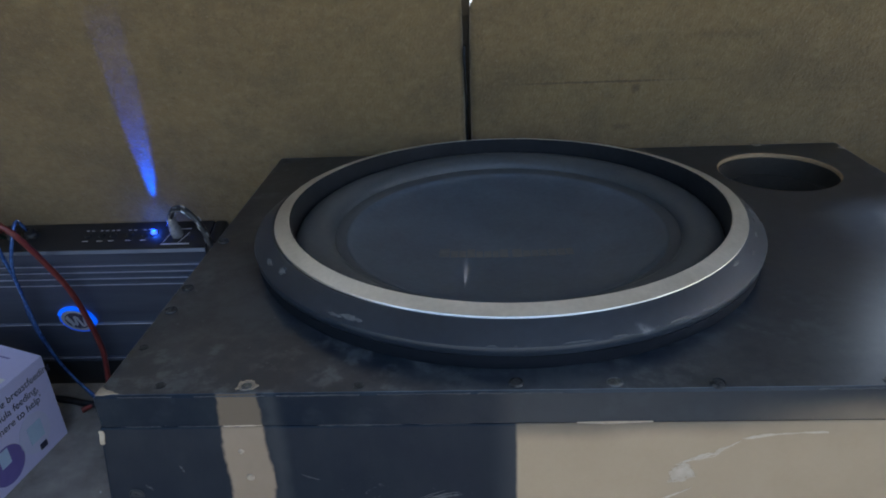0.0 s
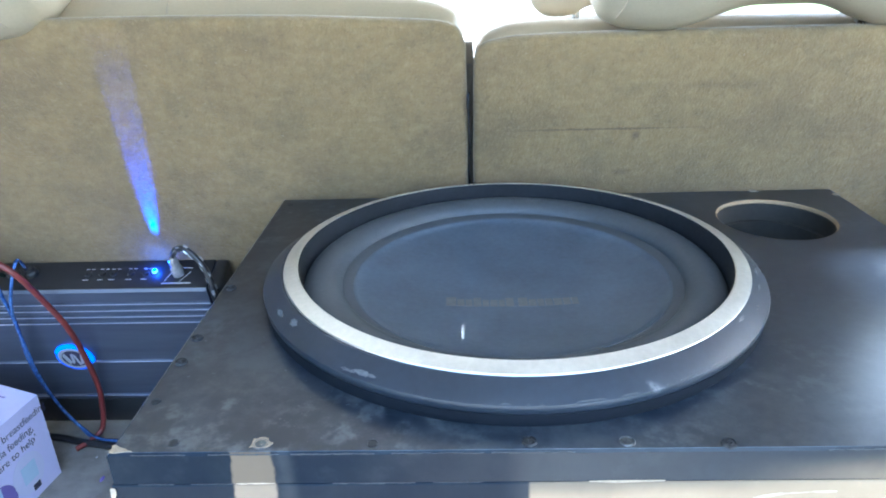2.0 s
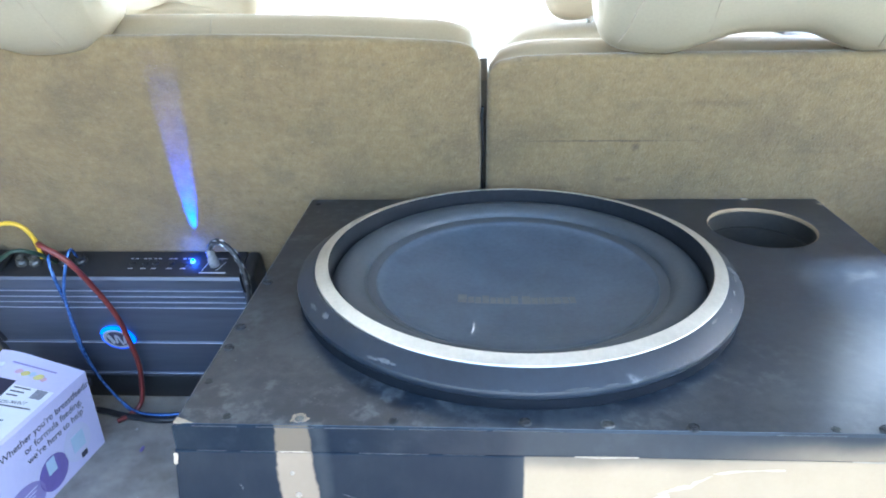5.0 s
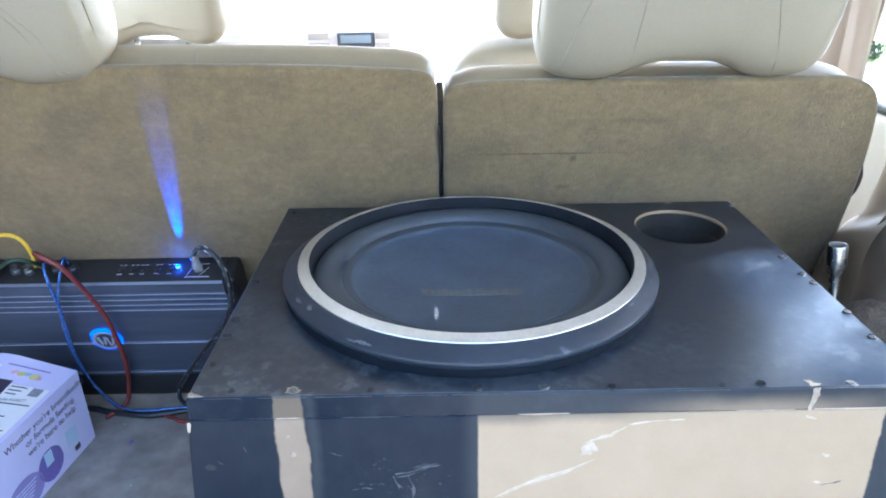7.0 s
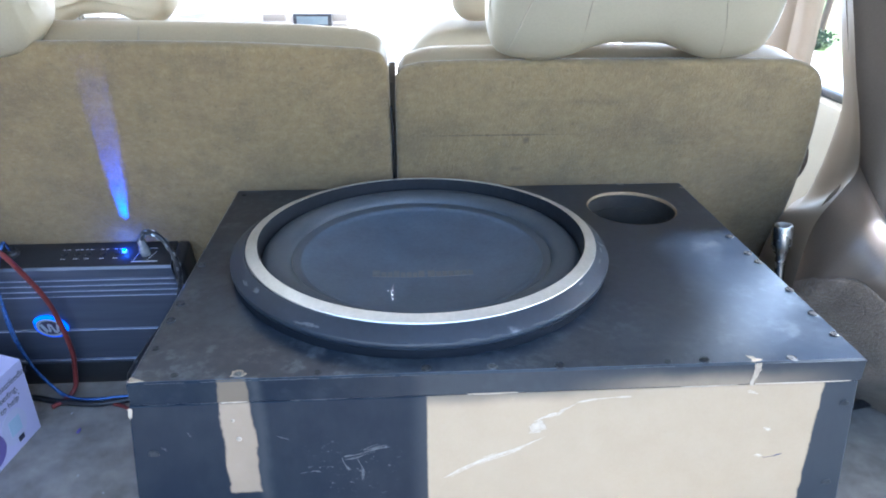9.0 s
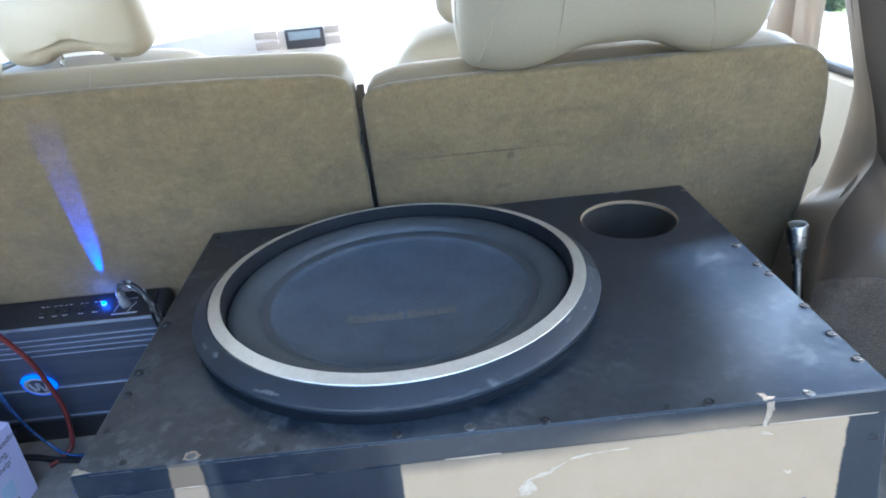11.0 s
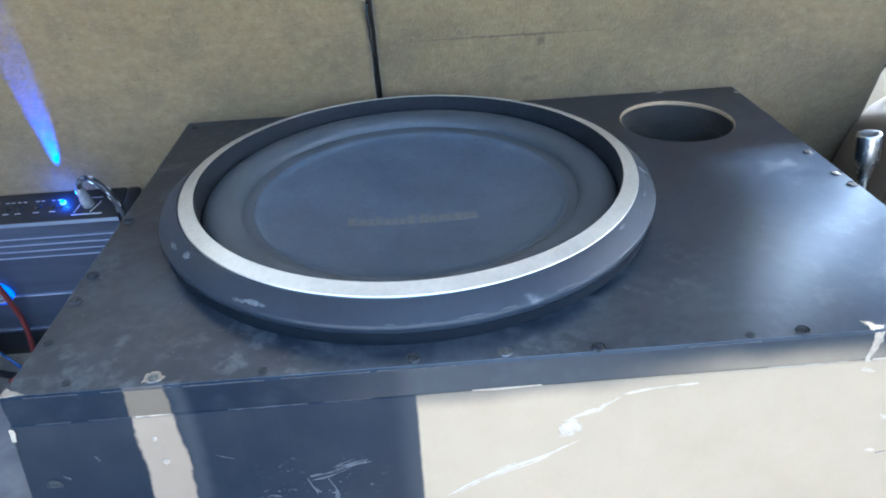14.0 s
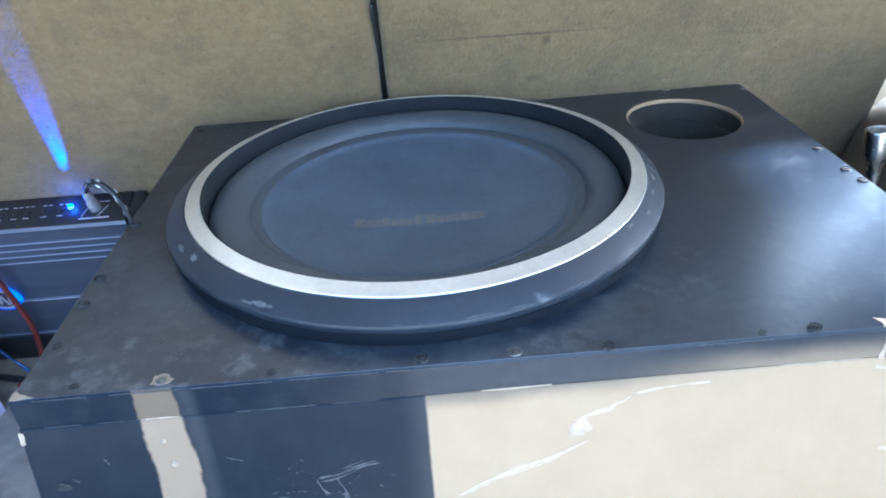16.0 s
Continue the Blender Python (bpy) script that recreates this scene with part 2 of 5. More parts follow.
def enclosure_paint(front, name, dusty, black=(0.0036, 0.0090, 0.0190)):
    """Sprayed black paint over MDF; on the front it leaves bare boards where it was masked."""
    m, nt, b = nodes_of(name)
    tc = nt.nodes.new("ShaderNodeTexCoord")
    sx = nt.nodes.new("ShaderNodeSeparateXYZ")
    nt.links.new(tc.outputs["Object"], sx.inputs[0])
    x, y, z = sx.outputs
    big = noise_node(nt, 7, 5, 0.65)
    mid = noise_node(nt, 38, 5, 0.6)
    small = noise_node(nt, 260, 3, 0.6)
    grime = calc(nt, "ADD", calc(nt, "MULTIPLY", big, 0.35), calc(nt, "ADD", calc(nt, "MULTIPLY", mid, 0.3), calc(nt, "MULTIPLY", noise_node(nt, 120, 5, 0.7), 0.35)))
    dust = calc(nt, "MULTIPLY", step_up(nt, grime, 0.42, 0.62), 0.30)
    smudge = calc(nt, "MULTIPLY", step_up(nt, noise_node(nt, 60, 4, 0.65), 0.50, 0.66), step_up(nt, noise_node(nt, 11, 3, 0.6), 0.42, 0.62))
    dust = calc(nt, "ADD", dust, calc(nt, "MULTIPLY", smudge, 0.42))
    flecks = calc(nt, "MULTIPLY", step_up(nt, noise_node(nt, 330, 2, 0.5), 0.68, 0.76), step_up(nt, noise_node(nt, 9, 3, 0.6), 0.42, 0.6))
    dust = calc(nt, "MAXIMUM", dust, calc(nt, "MULTIPLY", flecks, 0.7))
    dust = calc(nt, "MULTIPLY", dust, calc(nt, "SUBTRACT", 1.0, calc(nt, "MULTIPLY", step_up(nt, x, 0.27 - BASE.x, 0.40 - BASE.x), 0.62)))
    paint = mix(nt, calc(nt, "MULTIPLY", dust, dusty), black, (0.108, 0.125, 0.138))
    if front:
        paint = mix(nt, calc(nt, "MULTIPLY", calc(nt, "LESS_THAN", y, 0.0012 - BASE.y), 0.85), paint, (0.0040, 0.0085, 0.0165))
    rough = calc(nt, "ADD", 0.28, calc(nt, "MULTIPLY", big, 0.04))
    if front:
        wig = calc(nt, "MULTIPLY", calc(nt, "SUBTRACT", noise_node(nt, 22, 4, 0.6), 0.5), 0.011)
        fray = calc(nt, "MULTIPLY", calc(nt, "SUBTRACT", noise_node(nt, 120, 3, 0.6), 0.5), 0.0032)
        xs = calc(nt, "ADD", calc(nt, "ADD", calc(nt, "ADD", x, BASE.x), wig), fray)
        zz = calc(nt, "ADD", z, fray)

        def band(v, lo, hi, s):
            return calc(nt, "MULTIPLY", step_up(nt, v, lo - s, lo + s), calc(nt, "SUBTRACT", 1.0, step_up(nt, v, hi - s, hi + s)))

        low = calc(nt, "DIVIDE", calc(nt, "SUBTRACT", 0.291, z), 0.072)
        xl = calc(nt, "SUBTRACT", xs, calc(nt, "MULTIPLY", low, 0.0015))
        xr = calc(nt, "SUBTRACT", xs, calc(nt, "MULTIPLY", low, 0.0035))
        strip = calc(nt, "MULTIPLY", step_up(nt, xl, 0.0590, 0.0610), calc(nt, "SUBTRACT", 1.0, step_up(nt, xr, 0.0795, 0.0815)))
        strip = calc(nt, "MULTIPLY", strip, step_up(nt, zz, 0.2175, 0.2195))
        strip = calc(nt, "MULTIPLY", strip, calc(nt, "SUBTRACT", 1.0, calc(nt, "MULTIPLY", step_up(nt, z, 0.289, 0.292), 0.30)))
        xe = calc(nt, "ADD", calc(nt, "ADD", x, BASE.x), calc(nt, "MULTIPLY", fray, 0.35))
        slope = calc(nt, "ADD", calc(nt, "ADD", xe, calc(nt, "MULTIPLY", calc(nt, "SUBTRACT", 0.29, z), 0.08)), fray)
        patch = calc(nt, "MULTIPLY", step_up(nt, xe, 0.2025, 0.2045), calc(nt, "SUBTRACT", 1.0, step_up(nt, slope, 0.4925, 0.4945)))
        zw = calc(nt, "ADD", z, calc(nt, "MULTIPLY", wig, 0.9))
        edge_bare = calc(nt, "MULTIPLY", calc(nt, "MULTIPLY", band(xe, 0.345, 0.4700, 0.060), 0.58), calc(nt, "SUBTRACT", 1.0, step_up(nt, zw, 0.292, 0.308)))
        board_bare = calc(nt, "MULTIPLY", patch, calc(nt, "SUBTRACT", 1.0, calc(nt, "MULTIPLY", calc(nt, "MULTIPLY", step_up(nt, zw, 0.280, 0.291), 0.55), calc(nt, "SUBTRACT", 1.0, step_up(nt, xe, 0.25, 0.40)))))
        on_edge = calc(nt, "GREATER_THAN", z, 0.2908)
        patch = calc(nt, "ADD", calc(nt, "MULTIPLY", edge_bare, on_edge), calc(nt, "MULTIPLY", board_bare, calc(nt, "SUBTRACT", 1.0, on_edge)))
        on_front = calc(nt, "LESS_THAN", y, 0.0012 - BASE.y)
        bare = calc(nt, "MULTIPLY", calc(nt, "MAXIMUM", strip, patch), on_front)
        fibre = noise_node(nt, 420, 3, 0.7)
        browner = mix(nt, mid, (0.19, 0.138, 0.090), (0.265, 0.204, 0.143))
        board = mix(nt, calc(nt, "MULTIPLY_ADD", mid, 0.7, calc(nt, "MULTIPLY", fibre, 0.3)), (0.282, 0.205, 0.124), (0.365, 0.278, 0.182))
        rub = calc(nt, "MULTIPLY", band(xe, 0.118, 0.178, 0.012), band(z, 0.216, 0.256, 0.010))
        scuff = calc(nt, "MULTIPLY", rub, step_up(nt, noise_node(nt, 150, 4, 0.75, stretch=(1, 1, 2.2)), 0.60, 0.70))
        scuff = calc(nt, "MULTIPLY", scuff, 0.7)
        tone = calc(nt, "ADD", calc(nt, "MULTIPLY", noise_node(nt, 16, 5, 0.7, stretch=(1.5, 1, 0.45)), 0.6), calc(nt, "MULTIPLY", mid, 0.4))
        paint = mix(nt, calc(nt, "MULTIPLY", calc(nt, "MULTIPLY", step_up(nt, tone, 0.42, 0.64), 0.55), on_front), paint, (0.0125, 0.0180, 0.0240))
        paint = mix(nt, calc(nt, "MULTIPLY", scuff, on_front), paint, (0.15, 0.155, 0.155))
        halo = calc(nt, "MULTIPLY", calc(nt, "MULTIPLY", step_up(nt, xe, 0.188, 0.2045), 0.30), on_front)
        halo = calc(nt, "MAXIMUM", halo, calc(nt, "MULTIPLY", calc(nt, "MULTIPLY", band(xl, 0.0815, 0.0890, 0.004), 0.28), on_front))
        paint = mix(nt, halo, paint, (0.075, 0.078, 0.076))
        browner = mix(nt, step_up(nt, z, 0.289, 0.292), browner, (0.175, 0.132, 0.086))
        col = mix(nt, bare, paint, mix(nt, step_up(nt, xs, 0.15, 0.17), browner, board))
        rough = calc(nt, "ADD", rough, calc(nt, "MULTIPLY", bare, 0.18))
        nt.links.new(col, b.inputs["Base Color"])
    else:
        nt.links.new(paint, b.inputs["Base Color"])
    b.inputs["Specular IOR Level"].default_value = 0.16 if name.endswith("front") else 0.52
    if name.endswith("top"):
        nt.links.new(calc(nt, "SUBTRACT", 0.66, calc(nt, "MULTIPLY", on_front, 0.46)), b.inputs["Specular IOR Level"])
    nt.links.new(rough, b.inputs["Roughness"])
    bump(nt, b, calc(nt, "ADD", calc(nt, "MULTIPLY", mid, 0.5), calc(nt, "MULTIPLY", small, 0.5)), 0.035, 0.0004)
    return m


M = {}
M["paint"] = enclosure_paint(False, "sprayed_paint_side", 0.7)
M["paint_front"] = enclosure_paint(True, "sprayed_paint_front", 0.15, (0.0034, 0.0088, 0.0180))
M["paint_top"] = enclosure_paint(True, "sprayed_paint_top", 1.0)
# grey for edges that catch light and for rubbed paint
M["glint_worn_paint"] = surface("glint_rubbed_paint", (0.010, 0.015, 0.022), (0.055, 0.060, 0.066), (0.45, 0.6), large=60, fine=500, relief=0)
M["mdf_dark"] = surface("stained_mdf", (0.22, 0.15, 0.085), (0.36, 0.26, 0.155), (0.7, 0.9), fine=300)
M["mdf_pale"] = surface("chipped_mdf", (0.20, 0.155, 0.105), (0.40, 0.33, 0.245), (0.7, 0.9), large=90, fine=500)
M["scratch"] = surface("scratched_board", (0.37, 0.290, 0.200), (0.49, 0.405, 0.305), (0.7, 0.85), large=160, fine=600)
M["screw"] = surface("black_screw_steel", (0.003, 0.004, 0.005), (0.085, 0.085, 0.088), (0.5, 0.7), metal=0.3, large=260, fine=500, spec=0.2)
M["screw_bright"] = surface("worn_screw_steel", (0.04, 0.04, 0.04), (0.24, 0.24, 0.235), (0.35, 0.55), metal=0.7, fine=400)
M["paint_dull"] = surface("overpainted_screw", (0.006, 0.008, 0.011), (0.020, 0.023, 0.027), (0.4, 0.6), fine=400)
M["rubber"] = surface("trim_rubber", (0.009, 0.0150, 0.024), (0.021, 0.030, 0.045), (0.36, 0.5), large=14, fine=240, relief=0.08, spec=0.55)
rub, rnt, rb = M["rubber"], M["rubber"].node_tree, M["rubber"].node_tree.nodes["Principled BSDF"]
base_col = rb.inputs["Base Color"].links[0].from_socket
smears = calc(rnt, "MULTIPLY", step_up(rnt, noise_node(rnt, 34, 3, 0.5), 0.72, 0.85), step_up(rnt, noise_node(rnt, 190, 4, 0.7), 0.44, 0.60))
rnt.links.new(mix(rnt, smears, base_col, (0.20, 0.21, 0.22)), rb.inputs["Base Color"])
M["paint_scratch"] = surface("scratched_paint", (0.022, 0.026, 0.031), (0.085, 0.09, 0.095), (0.5, 0.7), large=200, fine=900, relief=0)
M["scuff"] = surface("rubbed_rubber", (0.035, 0.042, 0.05), (0.15, 0.155, 0.16), (0.5, 0.7), large=200, fine=900, relief=0)
M["gasket"] = surface("gasket_shade_foam", (0.003, 0.005, 0.009), (0.007, 0.010, 0.016), (0.75, 0.9), large=14, fine=240, spec=0.15)
M["silver"] = surface("brushed_silver_ring", (0.60, 0.60, 0.58), (0.80, 0.79, 0.77), (0.28, 0.42), metal=0.85, large=30, fine=300, relief=0.04)
M["foam"] = surface("surround_foam", (0.036, 0.043, 0.052), (0.062, 0.072, 0.083), (0.42, 0.6), large=16, fine=300, relief=0.1)
M["cone"] = surface("glossy_dust_cap", (0.030, 0.047, 0.071), (0.071, 0.099, 0.138), (0.28, 0.46), large=22, fine=260, relief=0.01, coat=0.45)
M["rim"] = surface("rim_rubber", (0.008, 0.0095, 0.012), (0.020, 0.023, 0.028), (0.6, 0.8), large=14, fine=240, relief=0.05, spec=0.14)
M["cone"].node_tree.nodes["Principled BSDF"].inputs["Coat Roughness"].default_value = 0.06
M["logo_grey"] = surface("grey_print", (0.060, 0.064, 0.066), (0.135, 0.134, 0.128), (0.4, 0.6), fine=200, relief=0)
M["port_inside"] = surface("port_inside", (0.010, 0.009, 0.007), (0.028, 0.024, 0.019), (0.6, 0.8), large=30, fine=200)
M["carpet_floor"] = surface("cargo_carpet", (0.155, 0.135, 0.112), (0.43, 0.385, 0.33), (0.9, 1.0), large=26, fine=900, relief=0.7, dist=0.0022, sheen=0.15)
M["carpet_wall"] = surface("side_carpet", (0.085, 0.060, 0.040), (0.235, 0.176, 0.124), (0.9, 1.0), large=14, fine=330, relief=1.0, dist=0.004, sheen=0.15)
M["leather"] = surface("cream_leather", (0.232, 0.190, 0.125), (0.285, 0.238, 0.160), (0.38, 0.52), large=5, fine=420, relief=0.12, dist=0.0005)
M["leather_dark"] = surface("leather_seam", (0.235, 0.19, 0.13), (0.30, 0.245, 0.17), (0.7, 0.85), fine=300, relief=0)
M["leather_crest"] = surface("tan_crest_leather", (0.235, 0.180, 0.105), (0.300, 0.235, 0.145), (0.45, 0.6), large=5, fine=420, relief=0.12, dist=0.0005)
M["plastic"] = surface("beige_trim_plastic", (0.38, 0.33, 0.28), (0.47, 0.41, 0.355), (0.34, 0.46), large=4, fine=600, relief=0.08, dist=0.0003)
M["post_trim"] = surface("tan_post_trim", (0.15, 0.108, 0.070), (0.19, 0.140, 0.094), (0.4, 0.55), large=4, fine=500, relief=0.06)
# separate mouldings; part of their light and shade sits in these three tones
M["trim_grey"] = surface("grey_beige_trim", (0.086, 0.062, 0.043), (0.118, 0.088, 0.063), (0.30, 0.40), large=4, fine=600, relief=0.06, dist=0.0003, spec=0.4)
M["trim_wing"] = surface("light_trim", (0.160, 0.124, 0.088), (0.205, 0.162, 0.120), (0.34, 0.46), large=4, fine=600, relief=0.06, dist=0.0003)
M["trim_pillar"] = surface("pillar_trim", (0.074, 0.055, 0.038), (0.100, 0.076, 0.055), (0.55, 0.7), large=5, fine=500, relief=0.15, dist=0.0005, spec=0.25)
M["door_trim"] = surface("pale_door_trim", (0.27, 0.235, 0.18), (0.33, 0.295, 0.23), (0.4, 0.55), large=4, fine=500, relief=0.06)
M["headliner"] = surface("headliner_cloth", (0.30, 0.27, 0.225), (0.38, 0.345, 0.29), (0.85, 0.95), fine=300)
M["steel"] = surface("worn_chrome", (0.30, 0.285, 0.26), (0.62, 0.60, 0.57), (0.18, 0.36), metal=1.0, large=40, fine=300, relief=0.05)
M["black_plastic"] = surface("black_plastic", (0.010, 0.010, 0.011), (0.028, 0.028, 0.030), (0.35, 0.55), fine=300)
# brown that stands for the shade between the two backrests
M["gap_shade_tone"] = surface("gap_shade_brown", (0.050, 0.039, 0.026), (0.100, 0.078, 0.052), (0.8, 0.95), fine=200)
M["alloy"] = surface("anodised_alloy", (0.085, 0.096, 0.135), (0.13, 0.145, 0.19), (0.36, 0.48), metal=0.6, large=8, fine=500, relief=0.03, stretch=(1, 12, 1))
M["alloy_edge"] = surface("machined_edge", (0.32, 0.34, 0.42), (0.48, 0.50, 0.60), (0.3, 0.45), metal=0.8, fine=300, relief=0)
M["panel_black"] = surface("amp_panel", (0.012, 0.012, 0.014), (0.024, 0.024, 0.027), (0.4, 0.5), fine=300, relief=0.03)
M["print_white"] = surface("white_print", (0.34, 0.34, 0.35), (0.46, 0.46, 0.47), (0.5, 0.6), relief=0)
M["white_plastic"] = surface("white_plastic", (0.74, 0.73, 0.72), (0.83, 0.83, 0.82), (0.35, 0.5), fine=200, relief=0.03)
M["badge"] = surface("brushed_badge", (0.42, 0.43, 0.46), (0.55, 0.56, 0.60), (0.3, 0.45), metal=0.5, fine=300, relief=0)
M["clear_plug"] = surface("clear_plug_shell", (0.25, 0.25, 0.26), (0.60, 0.60, 0.62), (0.10, 0.25), metal=0.6, large=60, fine=300)
M["red_wire"] = surface("red_wire", (0.105, 0.017, 0.015), (0.19, 0.034, 0.029), (0.3, 0.45), large=40, fine=300, relief=0.03)
M["yellow_wire"] = surface("yellow_wire", (0.60, 0.36, 0.02), (0.75, 0.48, 0.04), (0.35, 0.5), large=40, fine=300, relief=0.03)
# pale end of this mottle is the cable's glints put into colour
M["blue_wire"] = surface("clear_blue_wire_glints", (0.003, 0.014, 0.085), (0.14, 0.29, 0.68), (0.08, 0.18), metal=0.4, large=170, fine=300, relief=0.05)
M["black_wire"] = surface("black_wire", (0.010, 0.010, 0.012), (0.026, 0.026, 0.03), (0.3, 0.45), large=60, fine=400, relief=0.1)
M["gloss_wire"] = surface("glossy_cord", (0.012, 0.012, 0.014), (0.03, 0.03, 0.034), (0.06, 0.14), large=60, fine=400, relief=0.02, coat=1.0)
M["green_wire"] = surface("dark_green_wire", (0.012, 0.028, 0.018), (0.03, 0.06, 0.036), (0.3, 0.5), large=60, fine=300, relief=0.03)
M["strap"] = surface("brown_strap", (0.06, 0.04, 0.026), (0.11, 0.075, 0.05), (0.6, 0.8), fine=300)
M["lilac"] = surface("lilac_carton", (0.62, 0.58, 0.82), (0.69, 0.65, 0.87), (0.4, 0.55), large=8, fine=200, relief=0.03)
M["lilac_pale"] = surface("pale_lilac_print", (0.62, 0.60, 0.78), (0.68, 0.66, 0.83), (0.4, 0.55), relief=0)
M["purple"] = surface("purple_print", (0.16, 0.12, 0.36), (0.21, 0.16, 0.43), (0.4, 0.55), relief=0)
M["purple_mid"] = surface("mauve_print", (0.28, 0.23, 0.50), (0.34, 0.29, 0.56), (0.4, 0.55), relief=0)
M["ink"] = surface("dark_ink", (0.03, 0.027, 0.05), (0.05, 0.045, 0.08), (0.5, 0.6), relief=0)
M["print_grey"] = surface("grey_label_print", (0.20, 0.20, 0.24), (0.34, 0.34, 0.40), (0.5, 0.6), large=300, fine=700, relief=0)
M["paper"] = surface("white_label_paper", (0.80, 0.80, 0.82), (0.86, 0.86, 0.88), (0.6, 0.75), fine=200, relief=0.02)
M["pale_blue"] = surface("pale_blue_print", (0.45, 0.58, 0.72), (0.55, 0.67, 0.80), (0.4, 0.55), relief=0)
M["yellow_print"] = surface("yellow_print", (0.75, 0.66, 0.20), (0.82, 0.74, 0.3), (0.4, 0.55), relief=0)
M["pink_print"] = surface("pink_print", (0.75, 0.45, 0.55), (0.82, 0.55, 0.62), (0.4, 0.55), relief=0)
M["dash"] = surface("dashboard_plastic", (0.72, 0.67, 0.62), (0.80, 0.76, 0.71), (0.4, 0.55), fine=300)
M["radio"] = surface("radio_face", (0.03, 0.03, 0.035), (0.06, 0.06, 0.07), (0.3, 0.4), fine=300)
M["radio_glass"] = surface("radio_display", (0.20, 0.25, 0.28), (0.28, 0.33, 0.36), (0.1, 0.2), fine=100, relief=0)
M["grass"] = surface("lawn", (0.06, 0.10, 0.025), (0.16, 0.22, 0.07), (0.85, 1.0), large=0.6, fine=14, relief=0.8, dist=0.05)
M["concrete"] = surface("pale_concrete", (0.24, 0.235, 0.225), (0.33, 0.325, 0.31), (0.8, 0.95), large=0.8, fine=30, relief=0.3, dist=0.01)
M["bark"] = surface("bark", (0.12, 0.075, 0.055), (0.26, 0.17, 0.13), (0.8, 0.95), large=3, fine=30, relief=0.8, dist=0.02)
M["leaf"] = surface("leaves", (0.035, 0.055, 0.030), (0.085, 0.115, 0.060), (0.5, 0.7), large=2, fine=20, relief=0)
M["led"] = glow("blue_led", (0.05, 0.12, 1.0), 1.1)
M["halo_dim"] = glow("blue_ring_glow", (0.02, 0.12, 0.85), 0.07)
M["halo"] = glow("blue_ring_light", (0.01, 0.13, 1.0), 0.26)


def carpet_back_material():
    """Tan felt of the seat backs: fine pile, faint streaks and a few marks."""
    m, nt, b = nodes_of("tan_seat_felt")
    tc = nt.nodes.new("ShaderNodeTexCoord")
    sx = nt.nodes.new("ShaderNodeSeparateXYZ")
    nt.links.new(tc.outputs["Object"], sx.inputs[0])
    big = noise_node(nt, 5, 4, 0.6)
    mid = noise_node(nt, 130, 4, 0.65, stretch=(0.7, 1.0, 1))
    pile = noise_node(nt, 520, 3, 0.7)
    col = mix(nt, big, (0.158, 0.101, 0.039), (0.208, 0.141, 0.060))
    col = mix(nt, calc(nt, "MULTIPLY", step_up(nt, mid, 0.35, 0.75), 0.45), col, (0.262, 0.194, 0.098))
    blot = noise_node(nt, 19, 5, 0.72)
    col = mix(nt, calc(nt, "MULTIPLY", step_up(nt, blot, 0.46, 0.70), 0.62), col, (0.118, 0.086, 0.042))
    weave = noise_node(nt, 60, 4, 0.75, stretch=(1.5, 0.8, 1))
    col = mix(nt, calc(nt, "MULTIPLY", step_up(nt, weave, 0.52, 0.66), 0.28), col, (0.110, 0.080, 0.039))
    col = mix(nt, calc(nt, "MULTIPLY", step_up(nt, pile, 0.3, 0.75), 0.40), col, (0.128, 0.094, 0.050))

    def smear(cx, cv, rx, rv, amount):
        dx = calc(nt, "DIVIDE", calc(nt, "SUBTRACT", sx.outputs[0], cx), rx)
        dv = calc(nt, "DIVIDE", calc(nt, "SUBTRACT", calc(nt, "ADD", sx.outputs[1], calc(nt, "MULTIPLY", big, 0.004)), cv), rv)
        r = calc(nt, "SQRT", calc(nt, "ADD", calc(nt, "MULTIPLY", dx, dx), calc(nt, "MULTIPLY", dv, dv)))
        return calc(nt, "MULTIPLY", calc(nt, "SUBTRACT", 1.0, step_up(nt, calc(nt, "ADD", r, calc(nt, "MULTIPLY", mid, 0.8)), 0.5, 1.5)), amount)

    for args in ((0.300, 0.3995, 0.11, 0.0016, 0.75), (0.330, 0.392, 0.006, 0.006, 0.8), (0.322, 0.352, 0.012, 0.005, 0.5), (0.40, 0.44, 0.05, 0.006, 0.3), (0.52, 0.40, 0.05, 0.03, 0.28), (-0.33, 0.36, 0.06, 0.05, 0.25), (0.235, 0.41, 0.04, 0.02, 0.3)):
        col = mix(nt, smear(*args), col, (0.070, 0.048, 0.026))
    col = mix(nt, calc(nt, "MULTIPLY", step_up(nt, noise_node(nt, 8, 5, 0.7), 0.46, 0.68), 0.55), col, (0.112, 0.076, 0.038))
    col = mix(nt, calc(nt, "MULTIPLY", step_up(nt, noise_node(nt, 210, 4, 0.75), 0.52, 0.70), 0.28), col, (0.290, 0.218, 0.118))
    col = mix(nt, calc(nt, "MULTIPLY", step_up(nt, noise_node(nt, 160, 4, 0.75, stretch=(1, 1, 1.3)), 0.55, 0.68), 0.34), col, (0.082, 0.056, 0.026))
    nt.links.new(col, b.inputs["Base Color"])
    b.inputs["Roughness"].default_value = 0.95
    b.inputs["Sheen Weight"].default_value = 0.2
    tuft = noise_node(nt, 260, 3, 0.65)
    bump(nt, b, calc(nt, "ADD", calc(nt, "MULTIPLY", tuft, 1.1), calc(nt, "ADD", calc(nt, "MULTIPLY", mid, 0.4), calc(nt, "MULTIPLY", pile, 0.6))), 0.45, 0.0020)
    return m


M["felt"] = carpet_back_material()
glass, gnt, gb = nodes_of("window_glass")
gb.inputs["Base Color"].default_value = (0.93, 0.96, 0.95, 1)
